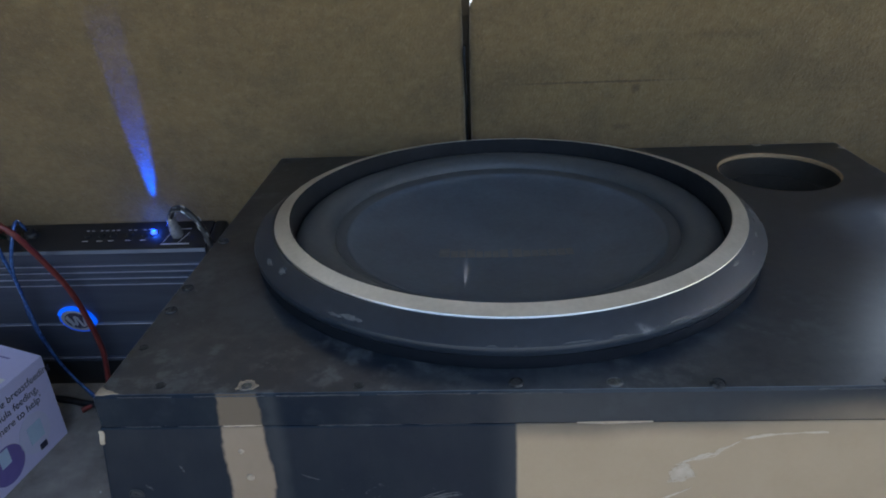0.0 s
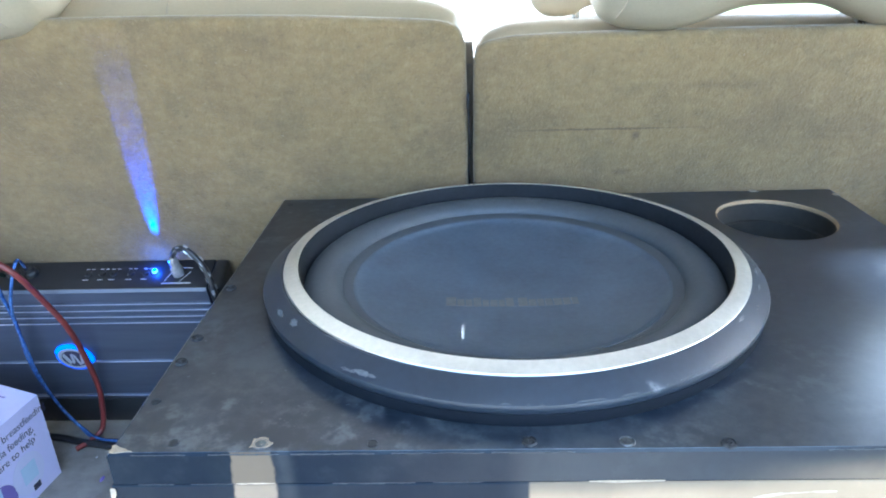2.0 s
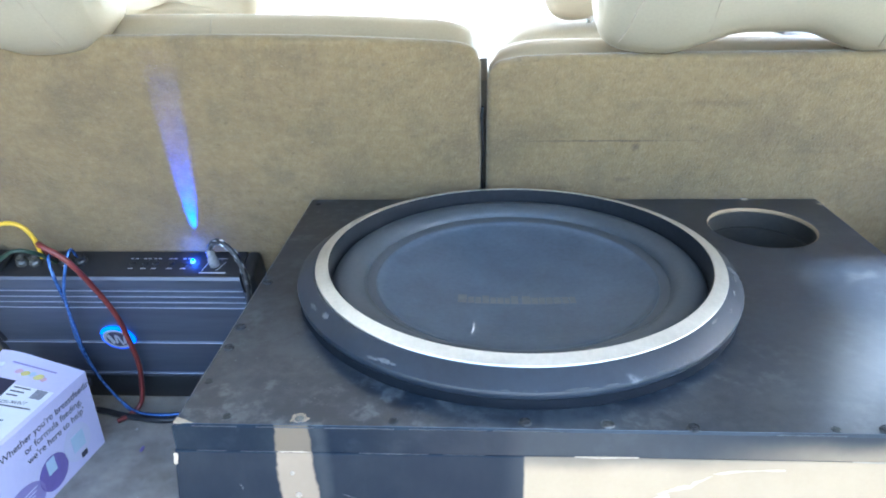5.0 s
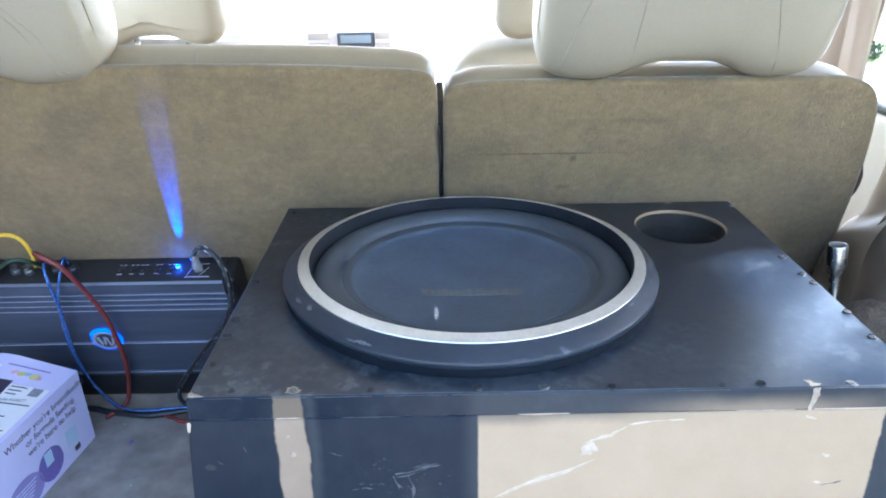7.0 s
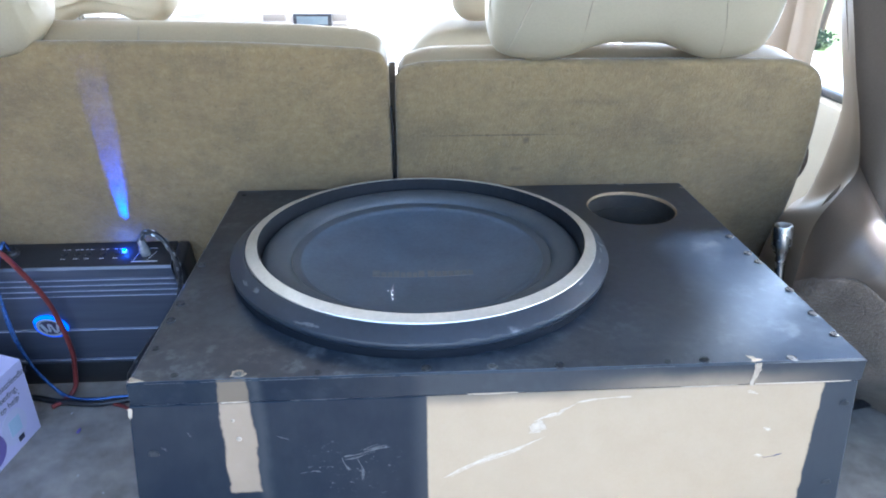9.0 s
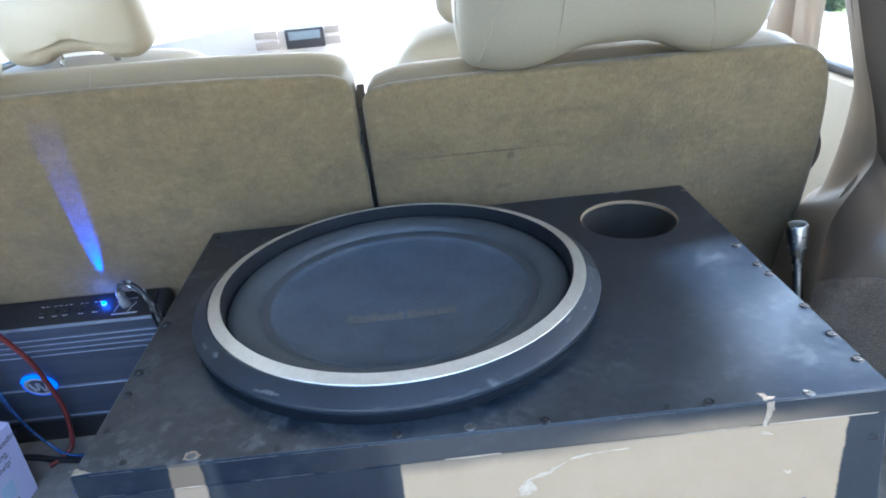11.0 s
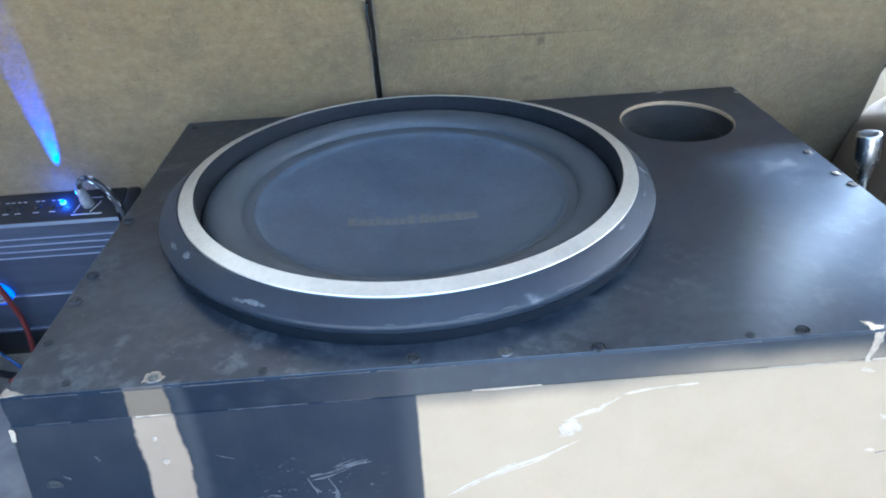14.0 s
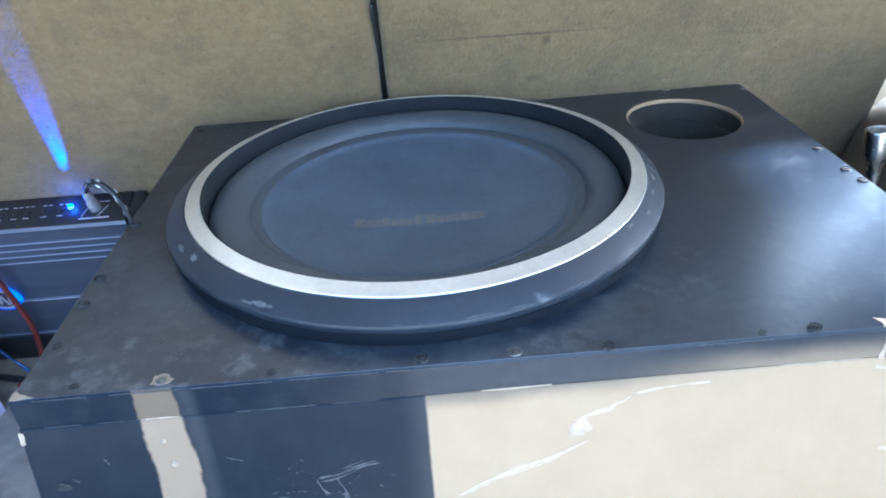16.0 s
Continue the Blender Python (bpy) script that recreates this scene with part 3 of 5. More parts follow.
gb.inputs["Roughness"].default_value, gb.inputs["Transmission Weight"].default_value, gb.inputs["IOR"].default_value = 0.0, 1.0, 1.05
M["glass"] = glass


# ---- structure of the car ----
def structure(name, bm, material, label, smooth=35):
    return tagged(part(name, bm, material, smooth=smooth), label=label, category=name.split("_")[0], kind="structure")


CX = 0.03
structure("floor", box(-0.80, -0.42, -0.03, 0.92, 0.52, 0.0, 0.004), M["carpet_floor"], "grey-beige pile carpet of the cargo floor")
structure("ceiling", box(-0.75, -0.35, 0.93, 0.81, 2.1, 0.97, 0.01), M["headliner"], "beige cloth headliner under the car roof")
structure("trim_sill", box(-0.72, -0.50, -0.06, 0.80, -0.42, 0.008, 0.006), M["plastic"], "beige plastic loading sill at the tailgate")


def smooth_table(table, v):
    if v <= table[0][0]:
        return table[0][1]
    for (a, p), (c, q) in zip(table, table[1:]):
        if v <= c:
            t = (v - a) / (c - a)
            return p + (q - p) * t
    return table[-1][1]


def sheet(curves, n, steps=8):
    """A moulded sheet through several curves, each resampled to n + 1 points."""
    rows = []
    for c in curves:
        p = spline(c, 10)
        rows.append([p[round(i * (len(p) - 1) / n)] for i in range(n + 1)])
    across = [spline([r[i] for r in rows], steps) for i in range(n + 1)]
    bm = bmesh.new()
    vs = [[bm.verts.new(q) for q in a] for a in across]
    for a, c in zip(vs, vs[1:]):
        for m in range(len(a) - 1):
            bm.faces.new((a[m], a[m + 1], c[m + 1], c[m]))
    return bm


def quarter(side):
    """Rear quarter: a wing that sweeps down from the pillar, the pillar panel, the hump over the wheel and the carpet below it."""
    tag_ = "right" if side > 0 else "left"

    def P(pts):
        return [(x if side > 0 else 2 * CX - x, y, z) for x, y, z in pts]

    edge = P([(0.545, 0.38, 0.94), (0.60, 0.38, 0.80), (0.645, 0.38, 0.62), (0.673, 0.38, 0.517), (0.695, 0.38, 0.443), (0.704, 0.38, 0.411), (0.707, 0.38, 0.384), (0.701, 0.38, 0.326), (0.687, 0.38, 0.277), (0.661, 0.38, 0.253), (0.648, 0.385, 0.18), (0.645, 0.39, 0.06), (0.645, 0.39, 0.0)])
    seam = P([(0.50, 0.29, 0.94), (0.555, 0.295, 0.78), (0.605, 0.305, 0.62), (0.642, 0.31, 0.525), (0.667, 0.31, 0.446), (0.678, 0.31, 0.416), (0.690, 0.31, 0.378), (0.693, 0.305, 0.345), (0.675, 0.295, 0.325), (0.640, 0.273, 0.298), (0.628, 0.265, 0.261), (0.620, 0.264, 0.15), (0.618, 0.30, 0.0)])
    mid = [((a[0] + c[0]) / 2 + (-0.006 if side > 0 else 0.006) * (1 if i < 8 else -0.5), (a[1] + c[1]) / 2 + (-0.012 if i < 8 else -0.003 if i == 8 else 0.010), (a[2] + c[2]) / 2) for i, (a, c) in enumerate(zip(edge, seam))]
    back = [(x + (0.03 if side > 0 else -0.03), y + 0.035, z) for x, y, z in edge]
    structure("trim_wing_" + tag_, sheet([back, edge, mid, seam], 48), M["trim_wing"], "moulded beige plastic wing between seat and pillar, toned lighter as lit", smooth=60)
    # pillar panel: level curves from the seam to the outer wall, the lowest one along the hump
    brow = P([(0.709, 0.332, 0.346), (0.710, 0.292, 0.318), (0.718, 0.271, 0.297), (0.732, 0.261, 0.282), (0.80, 0.244, 0.236), (0.90, 0.234, 0.181)])
    levels = [P([(0.520, 0.318, 0.94), (0.62, 0.276, 0.94), (0.74, 0.268, 0.94), (0.86, 0.262, 0.94)]), P([(0.620, 0.334, 0.62), (0.69, 0.290, 0.615), (0.77, 0.276, 0.61), (0.86, 0.268, 0.605)]),
              P([(0.676, 0.336, 0.446), (0.72, 0.296, 0.435), (0.79, 0.280, 0.42), (0.88, 0.268, 0.40)]), P([(0.698, 0.334, 0.378), (0.722, 0.291, 0.352), (0.79, 0.268, 0.315), (0.89, 0.252, 0.27)])]
    structure("trim_pillar_" + tag_, sheet(levels + [brow], 30), M["trim_pillar"], "grey-brown pillar panel, toned darker as shaded", smooth=60)
    # rounded cover of the wheel housing, from the crease outwards
    h1 = P([(0.691, 0.320, 0.326), (0.690, 0.264, 0.312), (0.703, 0.242, 0.294), (0.717, 0.228, 0.275), (0.79, 0.209, 0.218), (0.90, 0.198, 0.152)])
    h2 = P([(0.656, 0.299, 0.297), (0.664, 0.247, 0.287), (0.682, 0.226, 0.268), (0.700, 0.213, 0.248), (0.785, 0.194, 0.182), (0.90, 0.184, 0.112)])
    h3 = P([(0.634, 0.290, 0.198), (0.640, 0.257, 0.222), (0.662, 0.238, 0.236), (0.688, 0.222, 0.228), (0.775, 0.205, 0.150), (0.90, 0.195, 0.062)])
    structure("trim_hump_" + tag_, sheet([[(x, y + 0.006, z + 0.004) for x, y, z in brow], [(x, y - 0.003, z - 0.001) for x, y, z in brow], h1, h2, h3], 36), M["trim_grey"], "smooth beige plastic cover over the wheel housing, toned darker as shaded", smooth=60)
    c0 = [(x, y + 0.006, z + 0.010) for x, y, z in h3]
    c1 = [(x, y - 0.005, z - 0.003) for x, y, z in h3]
    c2 = [(x, y + 0.050, z * 0.52) for x, y, z in h3]
    c3 = P([(0.628, 0.352, -0.004), (0.66, 0.362, -0.004), (0.70, 0.364, -0.004), (0.76, 0.362, -0.004), (0.822, 0.315, -0.004), (0.90, 0.12, -0.004)])
    structure("trim_carpet_" + tag_, sheet([c0, c1, c2, c3], 30), M["carpet_wall"], "brown-grey carpet on the side of the cargo bay", smooth=60)


quarter(1)
quarter(-1)


def side_wall(side):
    """Outer side of the car with its window openings, from the tailgate to the windscreen."""
    tag_ = "right" if side > 0 else "left"

    def X(x):
        return x if side > 0 else 2 * CX - x

    def slab(x0, y0, z0, x1, y1, z1, bev=0.012):
        a, c = sorted((X(x0), X(x1)))
        return box(a, y0, z0, c, y1, z1, bev)

    bms = [slab(0.83, -0.45, -0.25, 0.90, 2.1, 0.345), slab(0.80, -0.45, 0.84, 0.87, 2.1, 0.95), slab(0.82, -0.45, 0.33, 0.89, -0.33, 0.86),
           slab(0.82, 0.33, 0.33, 0.89, 0.43, 0.86), slab(0.82, 1.86, 0.33, 0.88, 1.98, 0.86)]
    # unseen window head, its height set to cut the sun on the box top
    bms.append(slab(0.81, -0.44, 0.668, 0.872, 0.42, 0.86))
    # unseen panel closing the left rear window, added to darken that side
    if side < 0:
        bms.append(slab(0.822, -0.34, 0.335, 0.888, 0.34, 0.85))
    structure("wall_" + tag_, join(*bms), M["door_trim"], "beige inner side of the car with window openings")
    structure("trim_post_" + tag_, slab(0.812, 0.715, 0.33, 0.868, 0.805, 0.86, 0.016), M["post_trim"], "tan plastic post between the side windows")
    structure("trim_belt_" + tag_, join(slab(0.846, 0.43, 0.345, 0.862, 0.715, 0.357, 0.003), slab(0.835, 0.80, 0.345, 0.862, 1.86, 0.357, 0.003)), M["black_plastic"], "black rubber weatherstrip along the window sill")
    for i, (y0, y1) in enumerate(((-0.33, 0.33), (0.43, 0.715), (0.805, 1.86))):
        if side < 0 and i == 0:
            continue
        a, c = sorted((X(0.848), X(0.853)))
        pane = structure("window_%s_%d" % (tag_, i + 1), box(a, y0 - 0.015, 0.333, c, y1 + 0.015, 0.855), M["glass"], "clear side window pane of the car")
        pane.visible_shadow = False


side_wall(1)
side_wall(-1)
structure("wall_bulkhead", box(-0.78, 2.06, -0.25, 0.84, 2.12, 0.13, 0.01), M["dash"], "tan bulkhead under the windscreen")
ws = structure("windscreen", loft([[(-0.74, 2.10, 0.12), (0.80, 2.10, 0.12), (0.80, 2.105, 0.12), (-0.74, 2.105, 0.12)], [(-0.70, 1.75, 0.95), (0.76, 1.75, 0.95), (0.76, 1.755, 0.95), (-0.70, 1.755, 0.95)]]), M["glass"], "clear sloping windscreen")
ws.visible_shadow = False
structure("floor_cabin", box(-0.80, 0.50, -0.26, 0.86, 2.1, -0.22, 0.004), M["carpet_wall"], "brown carpet of the passenger cabin floor")


# ---- rear seats ----
LEAN = math.degrees(math.atan(0.34))  # the backrests lean towards the tailgate
SEAT_TURN = (90 + LEAN, 0, 0)
SEAT_Y = 0.4784


def rounded(points, step=5):
    return [(p.x, p.y) for p in spline([(x, y, 0) for x, y in points], step, closed=True)]


def dense(points, n=10):
    """Straight outline with extra points on its edges."""
    out = []
    for i, p in enumerate(points):
        q = points[(i + 1) % len(points)]
        for k in range(n):
            out.append((p[0] + (q[0] - p[0]) * k / n, p[1] + (q[1] - p[1]) * k / n))
    return out


def felt_pile(outline, seed, pitch=0.0046):
    """Matted tufts of the felt, as low uneven cones all over a backrest."""
    rnd = random.Random(seed)
    edge = inset(outline, 0.009)
    verts, faces = [], []
    v = 0.20
    while v < 0.50:
        cuts = []
        for (xa, va), (xb, vb) in zip(edge, edge[1:] + edge[:1]):
            if (va > v) != (vb > v):
                cuts.append(xa + (xb - xa) * (v - va) / (vb - va))
        x = min(cuts) if cuts else 1.0
        while cuts and x < max(cuts):
            cx, cv = x + rnd.uniform(-0.4, 0.4) * pitch, v + rnd.uniform(-0.4, 0.4) * pitch
            r, h, a = rnd.uniform(0.0014, 0.0032), rnd.uniform(0.0002, 0.0009), rnd.uniform(0, 6.28)
            k = len(verts)
            verts += [(cx + r * math.cos(a + q), cv + r * math.sin(a + q), -0.0002) for q in (0.0, 1.6, 3.1, 4.7)] + [(cx, cv, h)]
            faces += [(k, k + 1, k + 4), (k + 1, k + 2, k + 4), (k + 2, k + 3, k + 4), (k + 3, k, k + 4)]
            x += pitch
        v += pitch
    me = bpy.data.meshes.new("felt_nap")
    me.from_pydata(verts, [], faces)
    bm = bmesh.new()
    bm.from_mesh(me)
    bpy.data.meshes.remove(me)
    return bm


def seat_back(name, outline, crest, label):
    """Reclined backrest: felt-covered rear shell, leather cushion that swells over the top."""
    s = thing(name, (0, SEAT_Y, 0), label, "car seat", group="rear bench", turn=SEAT_TURN)
    felt = pillow(outline, -0.014, 0.0, 0.006, rings=4)
    part("felt_back", felt, M["felt"], s, "tan felt covering of the backrest", smooth=60)
    part("felt_nap", felt_pile(outline, len(outline)), M["felt"], s, "matted tufts of tan felt", smooth=60, kind="stuff")
    grown = [(x, v + (crest if v > 0.3 else 0.0) * min(1.0, (v - 0.3) / 0.12 if v > 0.3 else 0)) for x, v in outline]
    grown = [(x, v - (0.006 * max(0.0, 1 - abs(x - 0.181) / 0.05) ** 1.4 if v > 0.44 else 0.0)) for x, v in grown]
    cushion = pillow(inset(grown, 0.002), -0.096, -0.009, 0.042, rings=8)
    part("cushion", cushion, M["leather_crest"], s, "cream leather cushion of the backrest", smooth=60)
    return s


# Dark strips added for the shade in the seat gap, with one light slit.
def gap_shade(seat):
    part("gap_shade", join(box(0.1770, 0.02, -0.060, 0.1850, 0.384, -0.016, 0.001), box(0.1770, 0.3838, -0.060, 0.1826, 0.404, -0.016, 0.001), box(0.1770, 0.4038, -0.060, 0.1850, 0.456, -0.016, 0.001)), M["gap_shade_tone"], seat, "added dark strips for the shade in the seat gap")


R_OUT = rounded([(0.200, 0.02), (0.45, 0.02), (0.66, 0.02), (0.672, 0.12), (0.676, 0.25), (0.668, 0.36), (0.656, 0.43), (0.643, 0.465), (0.618, 0.481), (0.58, 0.485),
                 (0.45, 0.486), (0.32, 0.486), (0.235, 0.485), (0.204, 0.482), (0.188, 0.473), (0.184, 0.44), (0.184, 0.25), (0.184, 0.06)])
L_OUT = rounded([(-0.58, 0.02), (-0.2, 0.02), (0.16, 0.02), (0.178, 0.06), (0.1785, 0.25), (0.1785, 0.45), (0.1765, 0.483), (0.164, 0.497), (0.12, 0.502), (0.0, 0.508),
                 (-0.2, 0.510), (-0.45, 0.506), (-0.56, 0.49), (-0.60, 0.44), (-0.61, 0.25), (-0.60, 0.06)])
seat_r = seat_back("rear_seat", R_OUT, -0.011, "narrow tan felt seat back with cream leather top, folded upright")
seat_l = seat_back("rear_seat", L_OUT, -0.004, "wide tan felt seat back with cream leather top, beside the amplifier")


gap_shade(seat_l)


def headrest(seat, cx, half, v0, notch, depth0, depth1, seams):
    """Padded headrest: rounded sections along its width, hollowed in the middle of its lower edge."""
    cv, cn, hn, top = v0 + 0.078, (depth0 + depth1) / 2, (depth1 - depth0) / 2 + 0.006, 0.078

    def section(x):
        u = min(0.9995, abs(x - cx) / half)
        ev = (1 - u ** 8) ** (1 / 8)
        en = 0.35 + 0.65 * (1 - u ** 4) ** 0.25 if u < 0.99 else 0.35
        t = min(1.0, max(0.0, (notch + 0.020 - abs(x - cx)) / 0.070))
        lift = 0.0215 * t * t * (3 - 2 * t)
        return (top * ev - lift * ev), top * ev, hn * en

    def skin(x, v):
        lo, hi, d = section(x)
        w = min(0.999, abs(v - cv) / (lo if v < cv else hi))
        return cn + d * (1 - w ** 3.4) ** (1 / 3.4)

    xs = [cx - half * math.cos(math.pi * k / 56) for k in range(57)]
    loops = []
    for x in xs:
        lo, hi, d = section(x)
        ring = []
        for k in range(44):
            a = 2 * math.pi * k / 44
            c, q = math.cos(a), math.sin(a)
            sv = math.copysign(abs(c) ** (2 / 3.4), c)
            sn = math.copysign(abs(q) ** (2 / 3.4), q)
            ring.append((x, cv + sv * (hi if sv > 0 else lo), cn + sn * d))
        loops.append(ring)
    hr = part("headrest", loft(loops), M["leather"], seat, "padded cream leather headrest", smooth=70)
    for line in seams:
        path = [(x, v, skin(x, v) - 0.0004) for x, v in line]
        part("seam", tube(path, 0.0010, 6), M["leather_dark"], hr, "stitched seam")
    for x in (cx - 0.09, cx + 0.09):
        part("headrest_post", tube([(x, v0 - 0.05, cn), (x, v0 + 0.03, cn)], 0.006, 12), M["steel"], seat, "chrome headrest post")
    return hr


headrest(seat_r, 0.428, 0.147, 0.480, 0.070, -0.100, 0.010, ([(0.298, 0.500), (0.3008, 0.5088), (0.3060, 0.526), (0.3106, 0.5413), (0.3180, 0.562), (0.3248, 0.5816), (0.332, 0.61)], [(0.3700, 0.515), (0.3718, 0.5403), (0.3745, 0.5808), (0.376, 0.61)], [(0.518, 0.496), (0.5158, 0.5086), (0.509, 0.54), (0.4983, 0.5787), (0.495, 0.60)]))
headrest(seat_l, -0.320, 0.160, 0.490, 0.076, -0.092, 0.018, ([(-0.1862, 0.5109), (-0.1906, 0.5262), (-0.1992, 0.5565), (-0.2158, 0.5831), (-0.2300, 0.6230)], [(-0.1940, 0.5092), (-0.1971, 0.5191), (-0.2087, 0.5567), (-0.2230, 0.5832), (-0.2370, 0.6230)], [(-0.4230, 0.5080), (-0.4210, 0.5330), (-0.4200, 0.5930)]))
# tuck in the leather crest
tuck = [(-0.070 - 0.0012 * k, 0.461 + 0.042 * math.sin(radians(24 + 11 * k)), -0.051 + 0.042 * math.cos(radians(24 + 11 * k))) for k in range(7)]
part("stitching", tube(tuck, 0.0011, 6), M["leather_dark"], seat_l, "stitched tuck in the leather crest")
# side bolster edge and latch loop of the narrow seat
part("latch_strap", tube([(0.672, 0.375, -0.03), (0.682, 0.345, -0.02), (0.678, 0.32, -0.015), (0.668, 0.31, -0.02)], 0.0024, 8), M["strap"], seat_r, "dark release strap on the seat side")
part("latch_loop", tube([(0.674, 0.305, -0.02), (0.680, 0.29, -0.02), (0.680, 0.272, -0.02), (0.672, 0.262, -0.02)], 0.0028, 8), M["steel"], seat_r, "shiny steel latch loop")


# ---- subwoofer enclosure ----
enc = thing("subwoofer_enclosure", BASE, "black sprayed MDF speaker box with bare tan patches on the carpet", "speaker box")
T = 0.019
SC = (0.2065, 0.1880)      # centre of the driver
PC, PR = (0.4385, 0.2925), 0.0475   # centre and radius of the port


def top_board():
    bm = bmesh.new()
    c = 0.0014

    def rect(i, z):
        return [bm.verts.new(p) for p in ((i, i, z), (W - i, i, z), (W - i, D - i, z), (i, D - i, z))]

    def circle(cx, cy, r, z, n=64):
        return [bm.verts.new((cx + r * math.cos(a), cy + r * math.sin(a), z)) for a in (2 * math.pi * k / n for k in range(n))]

    def ring_edges(vs):
        return [bm.edges.new((vs[k], vs[(k + 1) % len(vs)])) for k in range(len(vs))]

    def bridge(a, b):
        for k in range(len(a)):
            bm.faces.new((a[k], a[(k + 1) % len(a)], b[(k + 1) % len(b)], b[k]))

    r1, r2, r3, r4 = rect(c, H), rect(0, H - c), rect(0, H - T + 0.0006), rect(c * 0.5, H - T)
    h1, h2 = circle(*SC, 0.149, H), circle(*SC, 0.149, H - T)
    p1, p2 = circle(*PC, PR, H), circle(*PC, PR, H - T)
    bmesh.ops.triangle_fill(bm, use_beauty=True, edges=ring_edges(r1) + ring_edges(h1) + ring_edges(p1))
    bmesh.ops.triangle_fill(bm, use_beauty=True, edges=ring_edges(r4) + ring_edges(h2) + ring_edges(p2))
    bridge(r1, r2)
    bridge(r2, r3)
    bridge(r3, r4)
    bridge(h1, h2)
    bridge(p1, p2)
    return bm


part("top_panel", top_board(), M["paint_top"], enc, "black painted top board with round openings", smooth=30)
SLANT = 0.15             # the front board leans out towards its foot


def slanted(bm):
    for v in bm.verts:
        if v.co.y < 0.03:
            v.co.y -= SLANT * max(0.0, H - T - v.co.z)
            if v.co.x < 0.004:
                v.co.x -= 0.003 + 0.04 * max(0.0, H - T - v.co.z)
    return bm


part("front_panel", slanted(box(0.0008, 0.0008, 0, W - 0.0008, T, H - T - 0.0005, 0.0012)), M["paint_front"], enc, "black board with large bare tan patches", smooth=None)
part("side_panel", slanted(box(-0.0022, T, 0, T, D - T, H - T - 0.0005, 0.0012)), M["paint"], enc, "black painted side board", smooth=None)
part("side_panel", slanted(box(W - T, T, 0, W - 0.0008, D - T, H - T - 0.0005, 0.0012)), M["paint"], enc, "black painted side board", smooth=None)
part("back_panel", box(0.0008, D - T, 0, W - 0.0008, D, H - T - 0.0005, 0.0012), M["paint"], enc, "black painted rear board", smooth=None)
part("bottom_panel", box(T, T, 0.001, W - T, D - T, T, 0.001), M["paint"], enc, smooth=30)
part("port_lip", lathe([(PR + 0.0004, 0.0003), (PR - 0.0006, -0.0004), (PR - 0.0007, -0.0026), (PR - 0.0006, -0.0032), (PR + 0.0004, -0.0032)], (*PC, H), 64), M["mdf_dark"], enc, "bare tan edge of the port opening")
part("port_tube", lathe([(PR + 0.0002, -0.0034), (PR - 0.0010, -0.0036), (PR - 0.0012, -0.019), (PR - 0.004, -0.0195), (PR - 0.005, -0.10), (0.0, -0.10)], (*PC, H), 64), M["port_inside"], enc, "dark inside of the port tube")


def screw(parent, x, y, bright=False, r=0.0028, face="top", z=None):
    """Countersunk cross-head screw with a dished rim."""
    bm = lathe([(r * 1.4, 0.0001), (r * 1.25, 0.0006), (r * 1.08, -0.0006), (r, 0.0004), (r * 0.8, 0.0005), (r * 0.35, 0.0004), (r * 0.3, -0.0004), (0, -0.0006)], (0, 0, 0), 20)
    for a in (0.4, 0.4 + math.pi / 2):
        q = box(-r * 0.62, -r * 0.13, 0.0001, r * 0.62, r * 0.13, 0.0007)
        bmesh.ops.rotate(q, verts=q.verts, cent=(0, 0, 0), matrix=Matrix.Rotation(a + x * 40, 3, "Z"))
        bm = join(bm, q)
    if bright is False:
        bmesh.ops.scale(bm, verts=bm.verts, vec=(0.72, 0.72, 0.5))
    if bright is None:
        bmesh.ops.scale(bm, verts=bm.verts, vec=(0.95, 0.95, 2.2))
    if face == "top":
        bmesh.ops.translate(bm, verts=bm.verts, vec=(x, y, H))
    else:
        bmesh.ops.rotate(bm, verts=bm.verts, cent=(0, 0, 0), matrix=Matrix.Rotation(radians(90), 3, "X"))
        bmesh.ops.translate(bm, verts=bm.verts, vec=(x, 0.0008 - SLANT * (H - T - z), z))
    return part("screw", bm, M["screw_bright" if bright else ("screw" if bright is None else "paint_dull")], parent, "worn bare steel screw head" if bright else ("" if bright is None else "screw head sprayed over with black paint"))


for x, y, br in ((0.0735, 0.0065, True), (0.030, 0.008, False), (0.128, 0.006, False), (0.2035, 0.0060, None), (0.2500, 0.0060, True), (0.297, 0.0035, None), (0.375, 0.0045, False), (0.402, 0.0045, None), (0.466, 0.004, True),
                 (0.512, 0.211, None), (0.513, 0.173, None), (0.5145, 0.155, None), (0.516, 0.102, None), (0.5145, 0.063, None), (0.5145, 0.032, None),
                 (0.007, 0.176, None), (0.007, 0.107, None), (0.007, 0.080, None), (0.007, 0.042, False), (0.010, 0.352, False), (0.2, 0.356, False)):
    screw(enc, x, y, br)
for x, z, br in ((0.511, 0.272, False), (0.508, 0.205, False), (0.0105, 0.252, False)):
    screw(enc, x, 0, br, r=0.0040, face="front", z=z)


def flake(points, z_or_y, face):
    """A thin paint chip or scratch lying on a face."""
    bm = bmesh.new()
    t = 0.0004
    if face == "top":
        lo = [bm.verts.new((a, b, z_or_y)) for a, b in points]
        hi = [bm.verts.new((a, b, z_or_y + t)) for a, b in points]
    else:
        lo = [bm.verts.new((a, z_or_y, b)) for a, b in points]
        hi = [bm.verts.new((a, z_or_y - t, b)) for a, b in points]
    n = len(points)
    for k in range(n):
        bm.faces.new((lo[k], lo[(k + 1) % n], hi[(k + 1) % n], hi[k]))
    bm.faces.new(hi)
    bm.faces.new(lo)
    return slanted(bm) if face == "front" else bm


